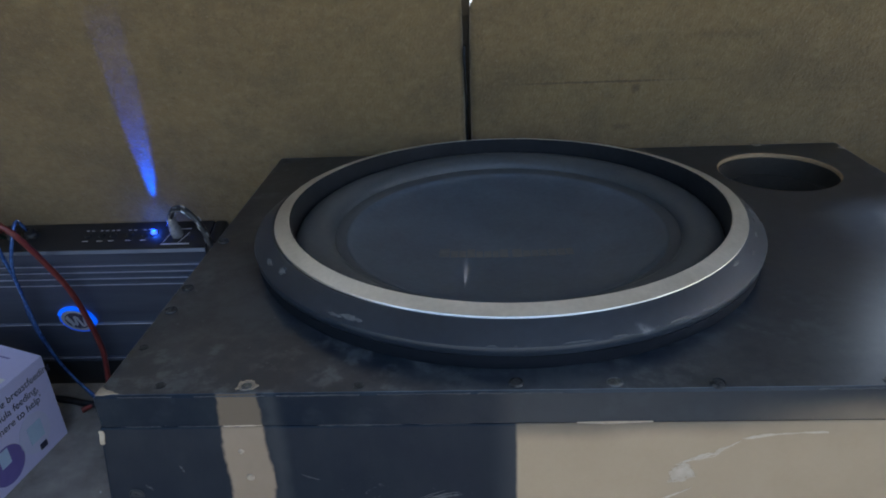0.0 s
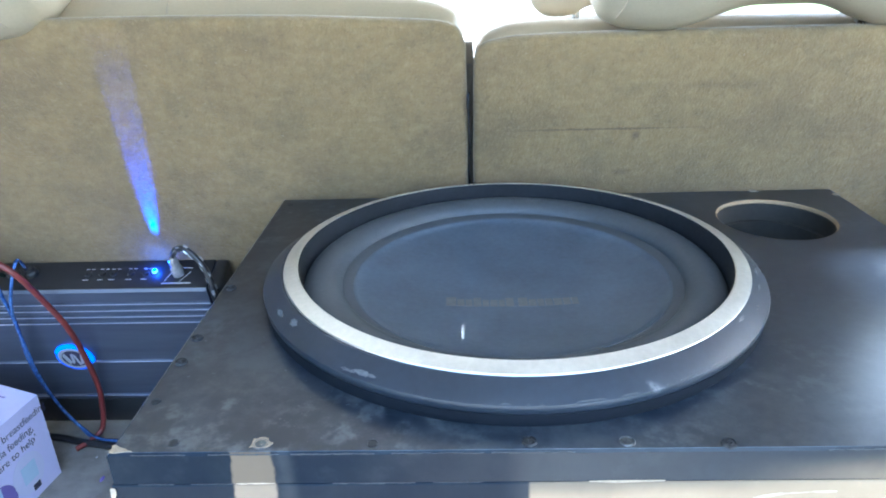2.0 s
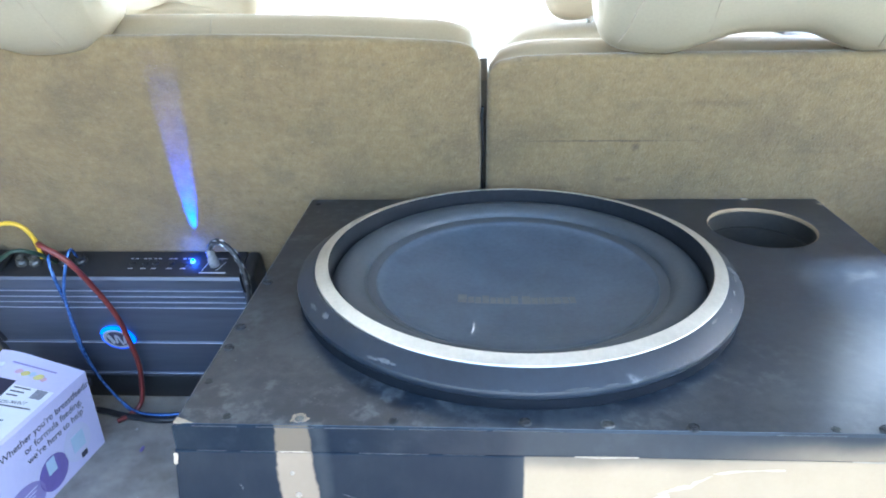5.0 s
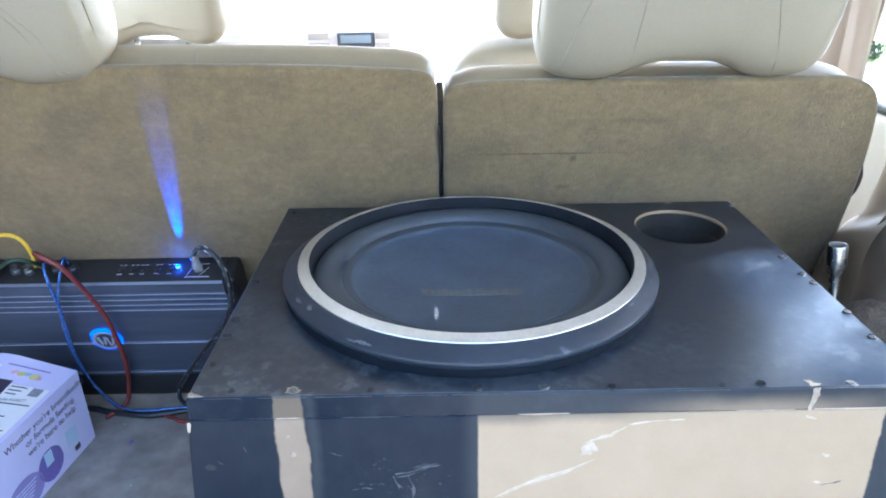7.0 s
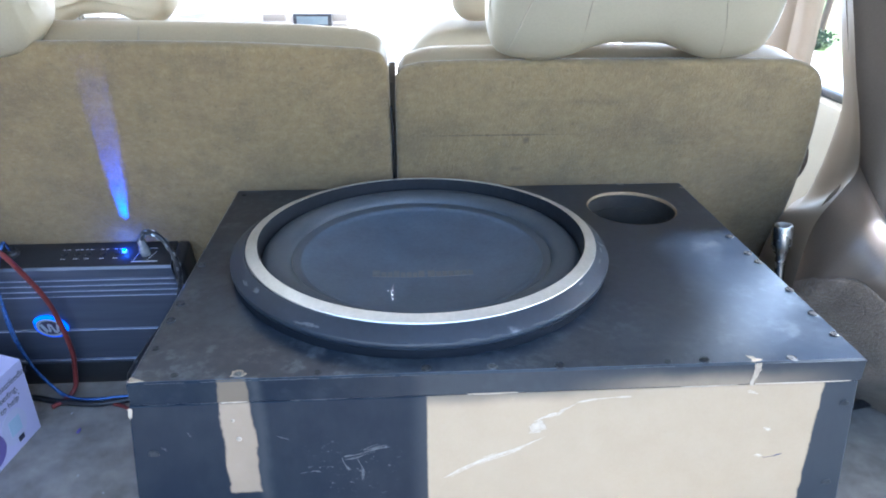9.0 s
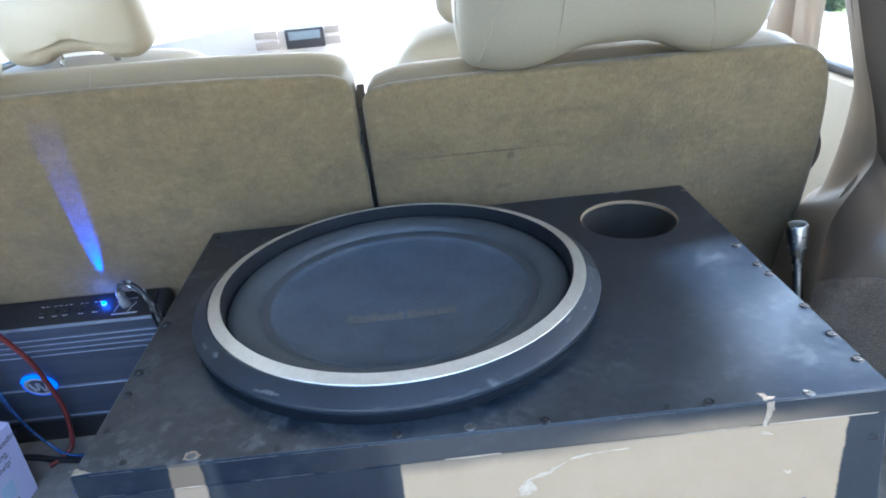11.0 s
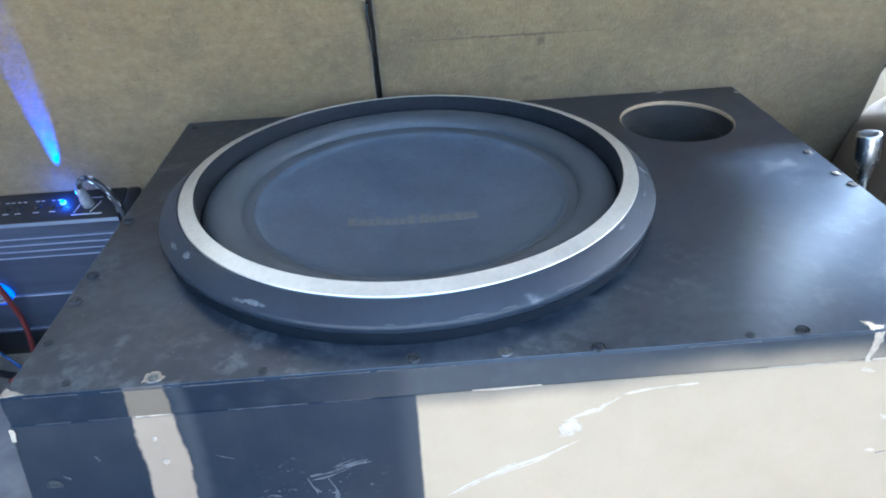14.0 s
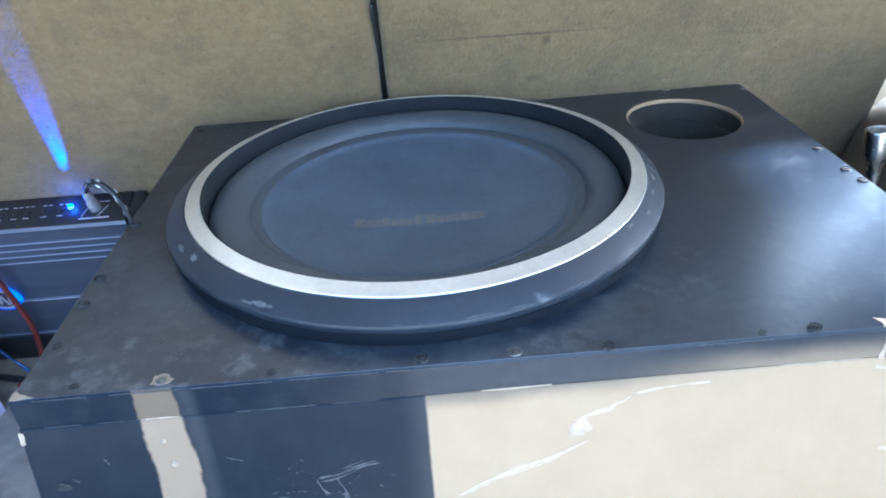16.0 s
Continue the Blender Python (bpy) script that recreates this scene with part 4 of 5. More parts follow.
def stroke(line, widths):
    """Outline of a ragged stroke along a 2D line."""
    left, right = [], []
    for i, (a, b) in enumerate(line):
        p, q = line[max(0, i - 1)], line[min(len(line) - 1, i + 1)]
        t = Vector((q[0] - p[0], q[1] - p[1])).normalized()
        w = widths[i] * random.uniform(0.75, 1.25)
        left.append((a - t.y * w, b + t.x * w))
        right.append((a + t.y * w, b - t.x * w))
    return left + right[::-1]


def strands(line, spread, count, seed, base=0.0011):
    """A scraped scratch: many fine, broken strands that run along a 2D line."""
    rnd = random.Random(seed)
    fine = []
    for k in range(len(line) - 1):
        for j in range(8):
            fine.append(tuple(p + (q - p) * j / 8 for p, q in zip(line[k], line[k + 1])))
    fine.append(line[-1])
    out = None
    for _ in range(count):
        n = rnd.randint(4, max(5, len(fine) // 2))
        a = rnd.randint(0, len(fine) - n - 1) if len(fine) > n + 1 else 0
        off = rnd.gauss(0, 0.5) * spread
        pts = [(x + off * 0.4 + rnd.uniform(-0.0002, 0.0002), z - off + rnd.uniform(-0.0002, 0.0002)) for x, z in fine[a:a + n]]
        half = rnd.uniform(0.00010, 0.00030)
        b = flake(stroke(pts, [half * (0.25 + math.sin(math.pi * (i + 0.5) / len(pts))) for i in range(len(pts))]), base + rnd.uniform(-0.00006, 0.00006), "front")
        out = b if out is None else join(out, b)
    return out


def ragged(points, amount=0.0006, n=4):
    """The outline of a chip with frayed edges."""
    rnd = random.Random(len(points) + int(points[0][0] * 9000))
    return [(a + rnd.uniform(-amount, amount), c + rnd.uniform(-amount, amount)) for a, c in dense(points, n)]


part("paint_chip", flake(ragged([(0.4355, 0.0012), (0.4410, 0.0012), (0.444, 0.0042), (0.4405, 0.005), (0.4385, 0.008), (0.434, 0.0085), (0.4362, 0.0045)]), H, "top"), M["mdf_pale"], enc, "pale chip in the paint of the top edge")
part("paint_chip", flake(ragged([(0.4365, 0.2905), (0.4395, 0.2905), (0.4405, 0.297), (0.4425, 0.303), (0.4415, 0.3095), (0.4375, 0.3095), (0.4375, 0.301)]), 0.0, "front"), M["mdf_pale"], enc, "pale chip running down the board edge")
part("paint_chip", flake(ragged([(0.0008, 0.0008), (0.012, 0.0015), (0.008, 0.0035), (0.003, 0.006), (0.0008, 0.0065)]), H, "top"), M["mdf_pale"], enc, "pale worn corner of the top board")
part("paint_chip", flake(ragged([(0.0006, 0.281), (0.0030, 0.282), (0.0033, 0.2885), (0.0006, 0.2890)], 0.0003), 0.0006, "front"), M["mdf_pale"], enc, "pale worn corner of the front board")
part("paint_chip", flake(ragged([(0.5130, 0.3500), (0.5190, 0.3470), (0.5196, 0.3515), (0.5160, 0.3535)], 0.0004), H, "top"), M["mdf_pale"], enc, "pale worn back corner")
part("paint_chip", flake(ragged([(0.4435, 0.3668), (0.4445, 0.3625), (0.4500, 0.3620), (0.4515, 0.3668)], 0.0005), H, "top"), M["mdf_pale"], enc, "pale nick in the back edge")
part("paint_chip", flake(ragged([(0.068, 0.004), (0.077, 0.0035), (0.079, 0.008), (0.076, 0.011), (0.069, 0.0105)], 0.0009), H, "top"), M["mdf_pale"], enc, "pale wear round a screw")
nub = lathe([(0.0021, 0), (0.0017, 0.0007), (0.0007, 0.0010), (0, 0.0011)], (0, 0, 0), 12)
bmesh.ops.rotate(nub, verts=nub.verts, cent=(0, 0, 0), matrix=Matrix.Rotation(radians(90), 3, "X"))
bmesh.ops.translate(nub, verts=nub.verts, vec=(0.0705, 0.0008 - SLANT * 0.029, 0.262))
part("glue_drop", nub, M["mdf_pale"], enc, "hardened pale glue drop")
nub = lathe([(0.0016, 0), (0.0012, 0.0005), (0.0005, 0.0008), (0, 0.0009)], (0, 0, 0), 12)
bmesh.ops.rotate(nub, verts=nub.verts, cent=(0, 0, 0), matrix=Matrix.Rotation(radians(90), 3, "X"))
bmesh.ops.translate(nub, verts=nub.verts, vec=(0.0675, 0.0008 - SLANT * 0.0145, 0.2765))
part("glue_drop", nub, M["mdf_pale"], enc, "hardened pale glue drop")
def edge_streak(x0, x1, z, half, yy):
    n = 26
    line = [(x0 + (x1 - x0) * k / n, z + random.uniform(-0.0002, 0.0002)) for k in range(n + 1)]
    return flake(stroke(line, [half * random.uniform(0.35, 1.3) for _ in line]), yy, "front")


# Pale edge lines: light caught by the chamfer put into colour, partly wear.
rnd_w = random.Random(41)
for z_, y_, stop in ((0.3092, 0.0001, 0.516), (0.2913, 0.0003, 0.226)):
    x_ = 0.012
    while x_ < stop:
        run = rnd_w.uniform(0.012, 0.050)
        if not 0.425 < x_ + run < 0.455 and rnd_w.random() < 0.72:
            part("edge_glint_wear", edge_streak(x_, min(stop, x_ + run), z_, rnd_w.uniform(0.00016, 0.00034), y_), M["glint_worn_paint"], enc, "grey line for light caught on the board edge, with rubbed paint")
        x_ += run + rnd_w.uniform(0.002, 0.012)
part("scratch", strands([(0.311, 0.281), (0.303, 0.2765), (0.298, 0.273), (0.288, 0.270), (0.281, 0.267)], 0.0012, 22, 1), M["scratch"], enc, "pale scratch in the bare board", smooth=None, kind="stuff")
part("scratch", strands([(0.2800, 0.2668), (0.2870, 0.2668), (0.2790, 0.2640), (0.2890, 0.2632), (0.2780, 0.2610), (0.2850, 0.2600), (0.2755, 0.2580)], 0.0022, 60, 2), M["scratch"], enc, "pale scraped gouge in the bare board", smooth=None, kind="stuff")
part("scratch", strands([(0.311, 0.2810), (0.322, 0.2830), (0.338, 0.2842), (0.352, 0.2846)], 0.0005, 10, 3), M["scratch"], enc, "thin pale scratch in the bare board", smooth=None, kind="stuff")
part("scratch", strands([(0.436, 0.2850), (0.440, 0.2846), (0.445, 0.2838)], 0.0012, 12, 32), M["scratch"], enc, "pale nick in the bare board", smooth=None, kind="stuff")
part("scratch", strands([(0.452, 0.2550), (0.455, 0.2535), (0.458, 0.2545)], 0.0014, 14, 33), M["scratch"], enc, "pale nick in the bare board", smooth=None, kind="stuff")
part("scratch", strands([(0.447, 0.2310), (0.451, 0.2318), (0.455, 0.2312)], 0.0010, 10, 34), M["scratch"], enc, "pale nick in the bare board", smooth=None, kind="stuff")
part("scratch", strands([(0.290, 0.2555), (0.278, 0.250), (0.265, 0.244), (0.245, 0.2375), (0.228, 0.230), (0.214, 0.222)], 0.0013, 26, 4), M["scratch"], enc, "long pale scratch in the bare board", smooth=None, kind="stuff")
part("scratch", strands([(0.058, 0.2916), (0.068, 0.2914), (0.084, 0.2918)], 0.0004, 14, 5, 0.0004), M["scratch"], enc, "pale worn line over the bare strip", smooth=None, kind="stuff")
part("scratch", flake(stroke([(0.232, 0.2915), (0.245, 0.2912), (0.268, 0.2917)], [0.0003, 0.0007, 0.0003]), 0.0002, "front"), M["mdf_pale"], enc, "pale worn line under the top board")
part("scratch", flake(stroke([(0.386, 0.2912), (0.405, 0.2909), (0.428, 0.2915)], [0.0003, 0.0007, 0.0003]), 0.0002, "front"), M["mdf_pale"], enc, "pale worn line under the top board")
part("scratch", flake(stroke([(0.441, 0.2916), (0.47, 0.2914), (0.512, 0.2915)], [0.0003, 0.0006, 0.0003]), 0.0002, "front"), M["scratch"], enc, "pale worn line under the top board")
for k, (line, wd, count) in enumerate((([(0.096, 0.2635), (0.102, 0.2610), (0.108, 0.2590)], 0.0004, 5), ([(0.142, 0.2430), (0.155, 0.2455), (0.168, 0.2500), (0.178, 0.2515)], 0.0022, 20), ([(0.142, 0.2430), (0.144, 0.2370), (0.149, 0.2320)], 0.0030, 14),
                 ([(0.152, 0.2440), (0.157, 0.2330), (0.155, 0.2240)], 0.0024, 12), ([(0.035, 0.2680), (0.036, 0.2672), (0.037, 0.2665)], 0.0010, 6), ([(0.016, 0.2570), (0.018, 0.2562), (0.020, 0.2550)], 0.0008, 5), ([(0.112, 0.2320), (0.121, 0.2335), (0.128, 0.2325)], 0.0006, 5))):
    part("scratch", strands(line, wd, count, 20 + k), M["paint_scratch"], enc, "faint grey scuffs in the black paint", smooth=None, kind="stuff")
part("gouge", strands([(0.452, 0.229), (0.462, 0.2305), (0.472, 0.233)], 0.0003, 5, 31), M["ink"], enc, "dark pencil-like mark", smooth=None, kind="stuff")

# ---- subwoofer driver ----
drv = thing("subwoofer_driver", (*SC, H), "round black subwoofer with a silver ring set into the box", "subwoofer")
C3 = (*SC, H)
TC = (SC[0] - 0.0013, SC[1] - 0.0010, H)


def sunk(bm, drop=0.0030):
    """The driver sits a little deeper towards the seats."""
    for v in bm.verts:
        v.co.z -= drop * max(0.0, (v.co.y - SC[1]) / 0.16)
    return bm


part("trim_ring", sunk(lathe([(0.152, 0.0072), (0.1690, 0.0072), (0.1697, 0.0080), (0.1704, 0.0108), (0.1706, 0.0120), (0.1702, 0.0131), (0.1692, 0.0138), (0.1592, 0.0212), (0.1580, 0.0217), (0.1560, 0.0208), (0.1545, 0.0180)], TC, 144, closed=True)), M["rubber"], drv, "bevelled black rubber trim ring with an upright rim")
# gasket drawn up the rim's wall; its black also holds the undercut's shade
part("gasket", sunk(lathe([(0.152, 0.0), (0.1690, 0.0), (0.1692, 0.0006), (0.1693, 0.0040), (0.1694, 0.0072), (0.152, 0.0074)], TC, 144, closed=True)), M["gasket"], drv, "matt black gasket under the trim")
part("silver_ring", sunk(lathe([(0.1580, 0.0212), (0.1576, 0.0222), (0.1492, 0.0246), (0.1484, 0.0248), (0.1478, 0.0244), (0.152, 0.0180)], C3, 144, closed=True)), M["silver"], drv, "brushed silver ring")
part("inner_rim", sunk(lathe([(0.1480, 0.0244), (0.1474, 0.0242), (0.1471, 0.0230), (0.1466, 0.0080), (0.1460, 0.0040), (0.1510, 0.003), (0.1510, 0.0182)], C3, 144, closed=True)), M["rim"], drv, "black inner wall of the ring")
prof = [(0.1478, 0.0045)]
for k in range(15):
    a = math.pi * k / 14
    prof.append((0.1330 + 0.0135 * math.cos(a), 0.0038 + 0.0092 * math.sin(a)))
prof += [(0.1186, 0.0036), (0.1176, 0.0038), (0.1120, 0.0020)]
part("surround", lathe(prof, C3, 144), M["foam"], drv, "rolled black foam surround", smooth=60)
CAP = [(0.1124, 0.0010), (0.1118, 0.0022), (0.1108, 0.0022), (0.1098, 0.0010), (0.105, -0.0006), (0.095, -0.0030), (0.08, -0.0054), (0.06, -0.0078), (0.04, -0.0092), (0.02, -0.0100), (0.0, -0.0103)]
cap = part("dust_cap", lathe(CAP, C3, 144), M["cone"], drv, "glossy black dished dust cap", smooth=60)


def ring_scuff(a0, a1, q0, q1):
    """Pale rub mark on the bevel of the trim, between two angles and two heights of the bevel (0 low, 1 high)."""
    bm = bmesh.new()
    n = 10
    rows = []
    for k in range(n + 1):
        a = radians(a0 + (a1 - a0) * k / n)
        w = math.sin(math.pi * (k + 0.4) / (n + 0.8)) * random.uniform(0.15, 1.0)
        row = []
        for q, up in ((0.5 - 0.5 * w, 0.0), (0.5 + 0.5 * w, 0.0), (0.5 + 0.5 * w, 1.0), (0.5 - 0.5 * w, 1.0)):
            g_ = q0 + (q1 - q0) * q
            r, z = (0.1692 - 0.0100 * g_, 0.0138 + 0.0074 * g_) if g_ >= 0 else (0.1703 + 0.0030 * g_, 0.0118 + 0.0088 * g_)
            row.append(bm.verts.new((TC[0] + (r + 0.0003 * up) * math.cos(a), TC[1] + (r + 0.0003 * up) * math.sin(a), H + z + 0.0003 * up - 0.0030 * max(0.0, r * math.sin(a) / 0.16))))
        rows.append(row)
    for a, c in zip(rows, rows[1:]):
        for k in range(4):
            bm.faces.new((a[k], a[(k + 1) % 4], c[(k + 1) % 4], c[k]))
    return bm


for args in ((-14, -11, 0.35, 0.75), (-9, -7, 0.2, 0.9), (-22, -19.5, 0.5, 0.7), (-123, -118, 0.05, 0.40), (-126, -122.5, 0.0, 0.25), (-146, -143, 0.4, 0.9), (-153, -149, 0.3, 0.6), (-40, -37, 0.75, 0.95), (-31, -29, 0.4, 0.6), (112, 118, 0.8, 1.0), (121, 124, 0.75, 0.98), (-5, 2, 0.0, 0.10)):
    part("scuff", ring_scuff(*args), M["scuff"], drv, "pale rub mark on the trim")
for args in ((-87, -86.4, -1.0, -0.85), (-84.6, -83.8, -1.0, -0.7), (-82.6, -82, -0.95, -0.8), (-80.8, -80, -0.95, -0.8), (-78, -76.8, -0.95, -0.78), (-60, -58.4, -0.9, -0.55), (-107, -106.4, -0.8, -0.6)):
    part("grit", ring_scuff(*args), M["mdf_pale"], drv, "pale grit stuck to the rim")
# rubbed rim edge whose grey also holds its highlight
for a0, a1 in ((-97, -86), (-88, -68), (-70, -55), (-57, -47), (-12, -4)):
    part("edge_glint_wear", ring_scuff(a0, a1, -0.05, 0.02), M["glint_worn_paint"], drv, "grey line for the rubbed and light-catching edge of the rubber rim")
# unreadable maker's lettering, as plain bars
bx = SC[0] - 0.0455
for i, w in enumerate((0.006, 0.004, 0.0035, 0.0045, 0.0035, 0.004, 0.003, 0.0045, 0.0055, 0.004, 0.0035, 0.004, 0.0045, 0.004, 0.0035)):
    h = 0.0125 if i in (0, 3, 7, 8) else 0.0098
    r0 = math.hypot(bx + w / 2 - SC[0], 0.168 - SC[1])
    zb = smooth_table(sorted(CAP), r0)
    part("print_bar", box(bx - 0.0005, 0.161, H + zb - 0.0012, bx + w + 0.0005, 0.161 + h, H + zb + 0.0005), M["logo_grey"], cap)
    bx += w + 0.0012 + (0.0007 if i != 7 else 0.0030)

# ---- amplifier, leaning against the wide seat back ----
AX = -0.245
amp = thing("amplifier", (AX, SEAT_Y, 0), "dark grey finned car amplifier leaning on the seat back, lit blue", "amplifier", turn=SEAT_TURN)
A0, A1 = -0.168, 0.157     # ends of the finned body, from the middle


def fins():
    """Extruded heat sink: flat bands parted by raised lips."""
    lines = [(0.064, 0.030), (0.064, 0.0425), (0.066, 0.0445), (0.0715, 0.0445), (0.0722, 0.0462), (0.0742, 0.0462), (0.0750, 0.0445)]
    lines += [(0.1335, 0.0445), (0.1345, 0.0462), (0.1365, 0.0462), (0.1375, 0.0445)]
    for v in (0.2000, 0.2095, 0.2190, 0.2285):
        lines += [(v - 0.0042, 0.0440), (v - 0.0030, 0.0415), (v - 0.0012, 0.0420), (v - 0.0006, 0.0462), (v + 0.0010, 0.0462), (v + 0.0016, 0.0440)]
    lines += [(0.2445, 0.0445), (0.2475, 0.0425), (0.2478, 0.030)]
    return loft([[(A0, v, n) for v, n in lines], [(A1, v, n) for v, n in lines]])


part("heat_sink", fins(), M["alloy"], amp, "dark grey finned aluminium face", smooth=25)
for v in (0.0732, 0.1355, 0.2002, 0.2097, 0.2192, 0.2287):
    part("fin_edge", box(A0, v - 0.0007, 0.0455, A1, v + 0.0007, 0.0467, 0.0002, 1), M["alloy_edge"], amp, "bright machined fin edge")
part("chassis", box(A0 + 0.001, 0.0160, 0.001, A1 - 0.001, 0.2440, 0.040, 0.002), M["black_plastic"], amp, "black steel chassis")
part("foot", box(A0 - 0.002, 0.0165, 0.004, A1 + 0.012, 0.0630, 0.0438, 0.003), M["black_plastic"], amp, "black end plate on the carpet")
part("end_cap", box(A1, 0.0165, 0.001, A1 + 0.015, 0.2500, 0.0435, 0.005, 3), M["black_plastic"], amp, "black moulded end cap")
part("end_cap", box(A0 - 0.013, 0.0165, 0.001, A0, 0.2500, 0.0435, 0.005, 3), M["black_plastic"], amp, "black moulded end cap")
panel = part("control_panel", box(A0, 0.2400, 0.0015, A1, 0.2485, 0.0425, 0.0012), M["panel_black"], amp, "black control panel with white print")
# printed marks, small knobs and switches on the panel
for x in (-0.229, -0.214, -0.202, -0.184, -0.168):
    u = x - AX + 0.012
    part("print_bar", box(u - 0.0030, 0.2485, 0.0292, u + 0.0028, 0.2488, 0.0302), M["print_white"], panel)
    part("print_bar", box(u - 0.0045, 0.2485, 0.0135, u - 0.001, 0.2488, 0.0145), M["print_white"], panel)
    part("print_bar", box(u + 0.001, 0.2485, 0.0135, u + 0.0045, 0.2488, 0.0145), M["print_white"], panel)
    kn = lathe([(0.0036, 0), (0.0034, 0.0022), (0.0012, 0.0024), (0, 0.0014)], (0, 0, 0), 14)
    bmesh.ops.rotate(kn, verts=kn.verts, cent=(0, 0, 0), matrix=Matrix.Rotation(radians(-90), 3, "X"))
    bmesh.ops.translate(kn, verts=kn.verts, vec=(u, 0.2484, 0.0215))
    part("knob", kn, M["black_plastic"], panel)
UL = -0.1475 - AX
led = lathe([(0.0030, 0), (0.0030, 0.0016), (0.0022, 0.0030), (0, 0.0036)], (0, 0, 0), 16)
bmesh.ops.rotate(led, verts=led.verts, cent=(0, 0, 0), matrix=Matrix.Rotation(radians(-90), 3, "X"))
bmesh.ops.translate(led, verts=led.verts, vec=(UL, 0.2484, 0.0190))
part("power_led", led, M["led"], panel, "bright blue power light")
# sockets and the clear plug on the right of the panel
UP = -0.1215 - AX
part("print_bar", box(UP - 0.014, 0.2485, 0.0355, UP + 0.016, 0.2488, 0.0372), M["print_white"], panel)
for a, b in (((-0.012, 0.034), (-0.006, 0.014)), ((0.004, 0.034), (0.012, 0.020)), ((-0.006, 0.014), (0.012, 0.014))):
    part("print_line", tube([(UP + a[0], 0.2486, a[1]), (UP + (a[0] + b[0]) / 2, 0.2486, (a[1] + b[1]) / 2), (UP + b[0], 0.2486, b[1])], 0.0005, 4, 2), M["print_white"], panel)
plug = lathe([(0.0062, 0), (0.0062, 0.010), (0.0048, 0.013), (0.0050, 0.020), (0.0030, 0.024), (0, 0.024)], (0, 0, 0), 20)
bmesh.ops.rotate(plug, verts=plug.verts, cent=(0, 0, 0), matrix=Matrix.Rotation(radians(-90), 3, "X"))
bmesh.ops.translate(plug, verts=plug.verts, vec=(UP, 0.2484, 0.0230))
part("plug", plug, M["clear_plug"], panel, "clear shiny cable plug")
for u, n in ((-0.101, 0.022), (-0.085, 0.022), (-0.052, 0.020), (-0.032, 0.020)):
    st = lathe([(0.0068, 0), (0.0068, 0.004), (0.0052, 0.006), (0.0052, 0.010), (0.0022, 0.0105), (0, 0.0085)], (0, 0, 0), 18)
    bmesh.ops.rotate(st, verts=st.verts, cent=(0, 0, 0), matrix=Matrix.Rotation(radians(-90), 3, "X"))
    bmesh.ops.translate(st, verts=st.verts, vec=(u, 0.2484, n))
    part("terminal", st, M["screw_bright" if u < -0.07 else "black_plastic"], panel, "screw terminal")
part("fuse_block", box(-0.160, 0.2484, 0.008, -0.118, 0.2575, 0.036, 0.0015), M["black_plastic"], panel, "black fuse block")
# round badge with its blue ring
UB, VB = -0.2635 - AX, 0.1435


def disc(r0, r1, n0, n1, steps=48, a0=0.0, a1=2 * math.pi):
    bm = bmesh.new()
    full = a1 - a0 > 6.2
    k1 = steps if full else steps + 1
    rows = []
    for k in range(k1):
        a = a0 + (a1 - a0) * k / steps
        c, s = math.cos(a), math.sin(a)
        rows.append([bm.verts.new((UB + r * c, VB + r * s, n)) for r, n in ((r0, n0), (r0, n1), (r1, n1), (r1, n0))])
    for k in range(steps):
        a, b = rows[k], rows[(k + 1) % k1]
        for i in range(4):
            bm.faces.new((a[i], a[(i + 1) % 4], b[(i + 1) % 4], b[i]))
    return bm


part("badge_bezel", disc(0.0001, 0.0170, 0.040, 0.0472), M["badge"], amp, "pale round badge")
part("badge_field", disc(0.0001, 0.0132, 0.0471, 0.0475), M["ink"], amp, "dark round field of the badge")
part("badge_light", disc(0.0172, 0.0212, 0.040, 0.0475, a0=radians(-18), a1=radians(150)), M["halo"], amp, "glowing blue ring")
part("badge_light", disc(0.0172, 0.0198, 0.040, 0.0468, a0=radians(150), a1=radians(342)), M["halo_dim"], amp, "faintly glowing part of the badge ring")
for pts in (((-0.0125, -0.006), (-0.0085, -0.010), (-0.0040, 0.006), (-0.0080, 0.0105)), ((-0.0040, 0.010), (-0.0005, 0.006), (0.0010, -0.009), (-0.0020, -0.008)),
            ((0.0005, -0.009), (0.0035, -0.007), (0.0060, 0.010), (0.0035, 0.0115)), ((0.0055, 0.0105), (0.0095, 0.0085), (0.0128, -0.004), (0.0105, -0.0085))):
    bm = bmesh.new()
    lo = [bm.verts.new((UB + a * 0.92, VB - b * 0.92, 0.0472)) for a, b in pts]
    hi = [bm.verts.new((UB + a * 0.92, VB - b * 0.92, 0.0480)) for a, b in pts]
    for k in range(4):
        bm.faces.new((lo[k], lo[(k + 1) % 4], hi[(k + 1) % 4], hi[k]))
    bm.faces.new(hi)
    part("badge_shape", bm, M["badge"], amp, "pale slanted shape on the badge")


def on_seat(x, v, n):
    return (x, SEAT_Y - 0.3219 * v - 0.9468 * n, 0.9468 * v - 0.3219 * n)


# the blue beam that the power light throws up the felt
def led_beam(name, energy, size, blend, wide, aim):
    spot = new(name, bpy.data.lights.new(name, "SPOT"))
    spot.data.energy, spot.data.color = energy, (0.0, 0.085, 1.0)
    spot.data.spot_size, spot.data.spot_blend, spot.data.shadow_soft_size = radians(size), blend, 0.0025
    spot.matrix_world = look(on_seat(-0.1520, 0.2535, 0.0150), aim) @ Matrix.Diagonal((wide, 1, 1, 1))


led_beam("led_beam", 1.75, 10.6, 0.05, 2.5, on_seat(-0.1375, 0.3200, 0.0))
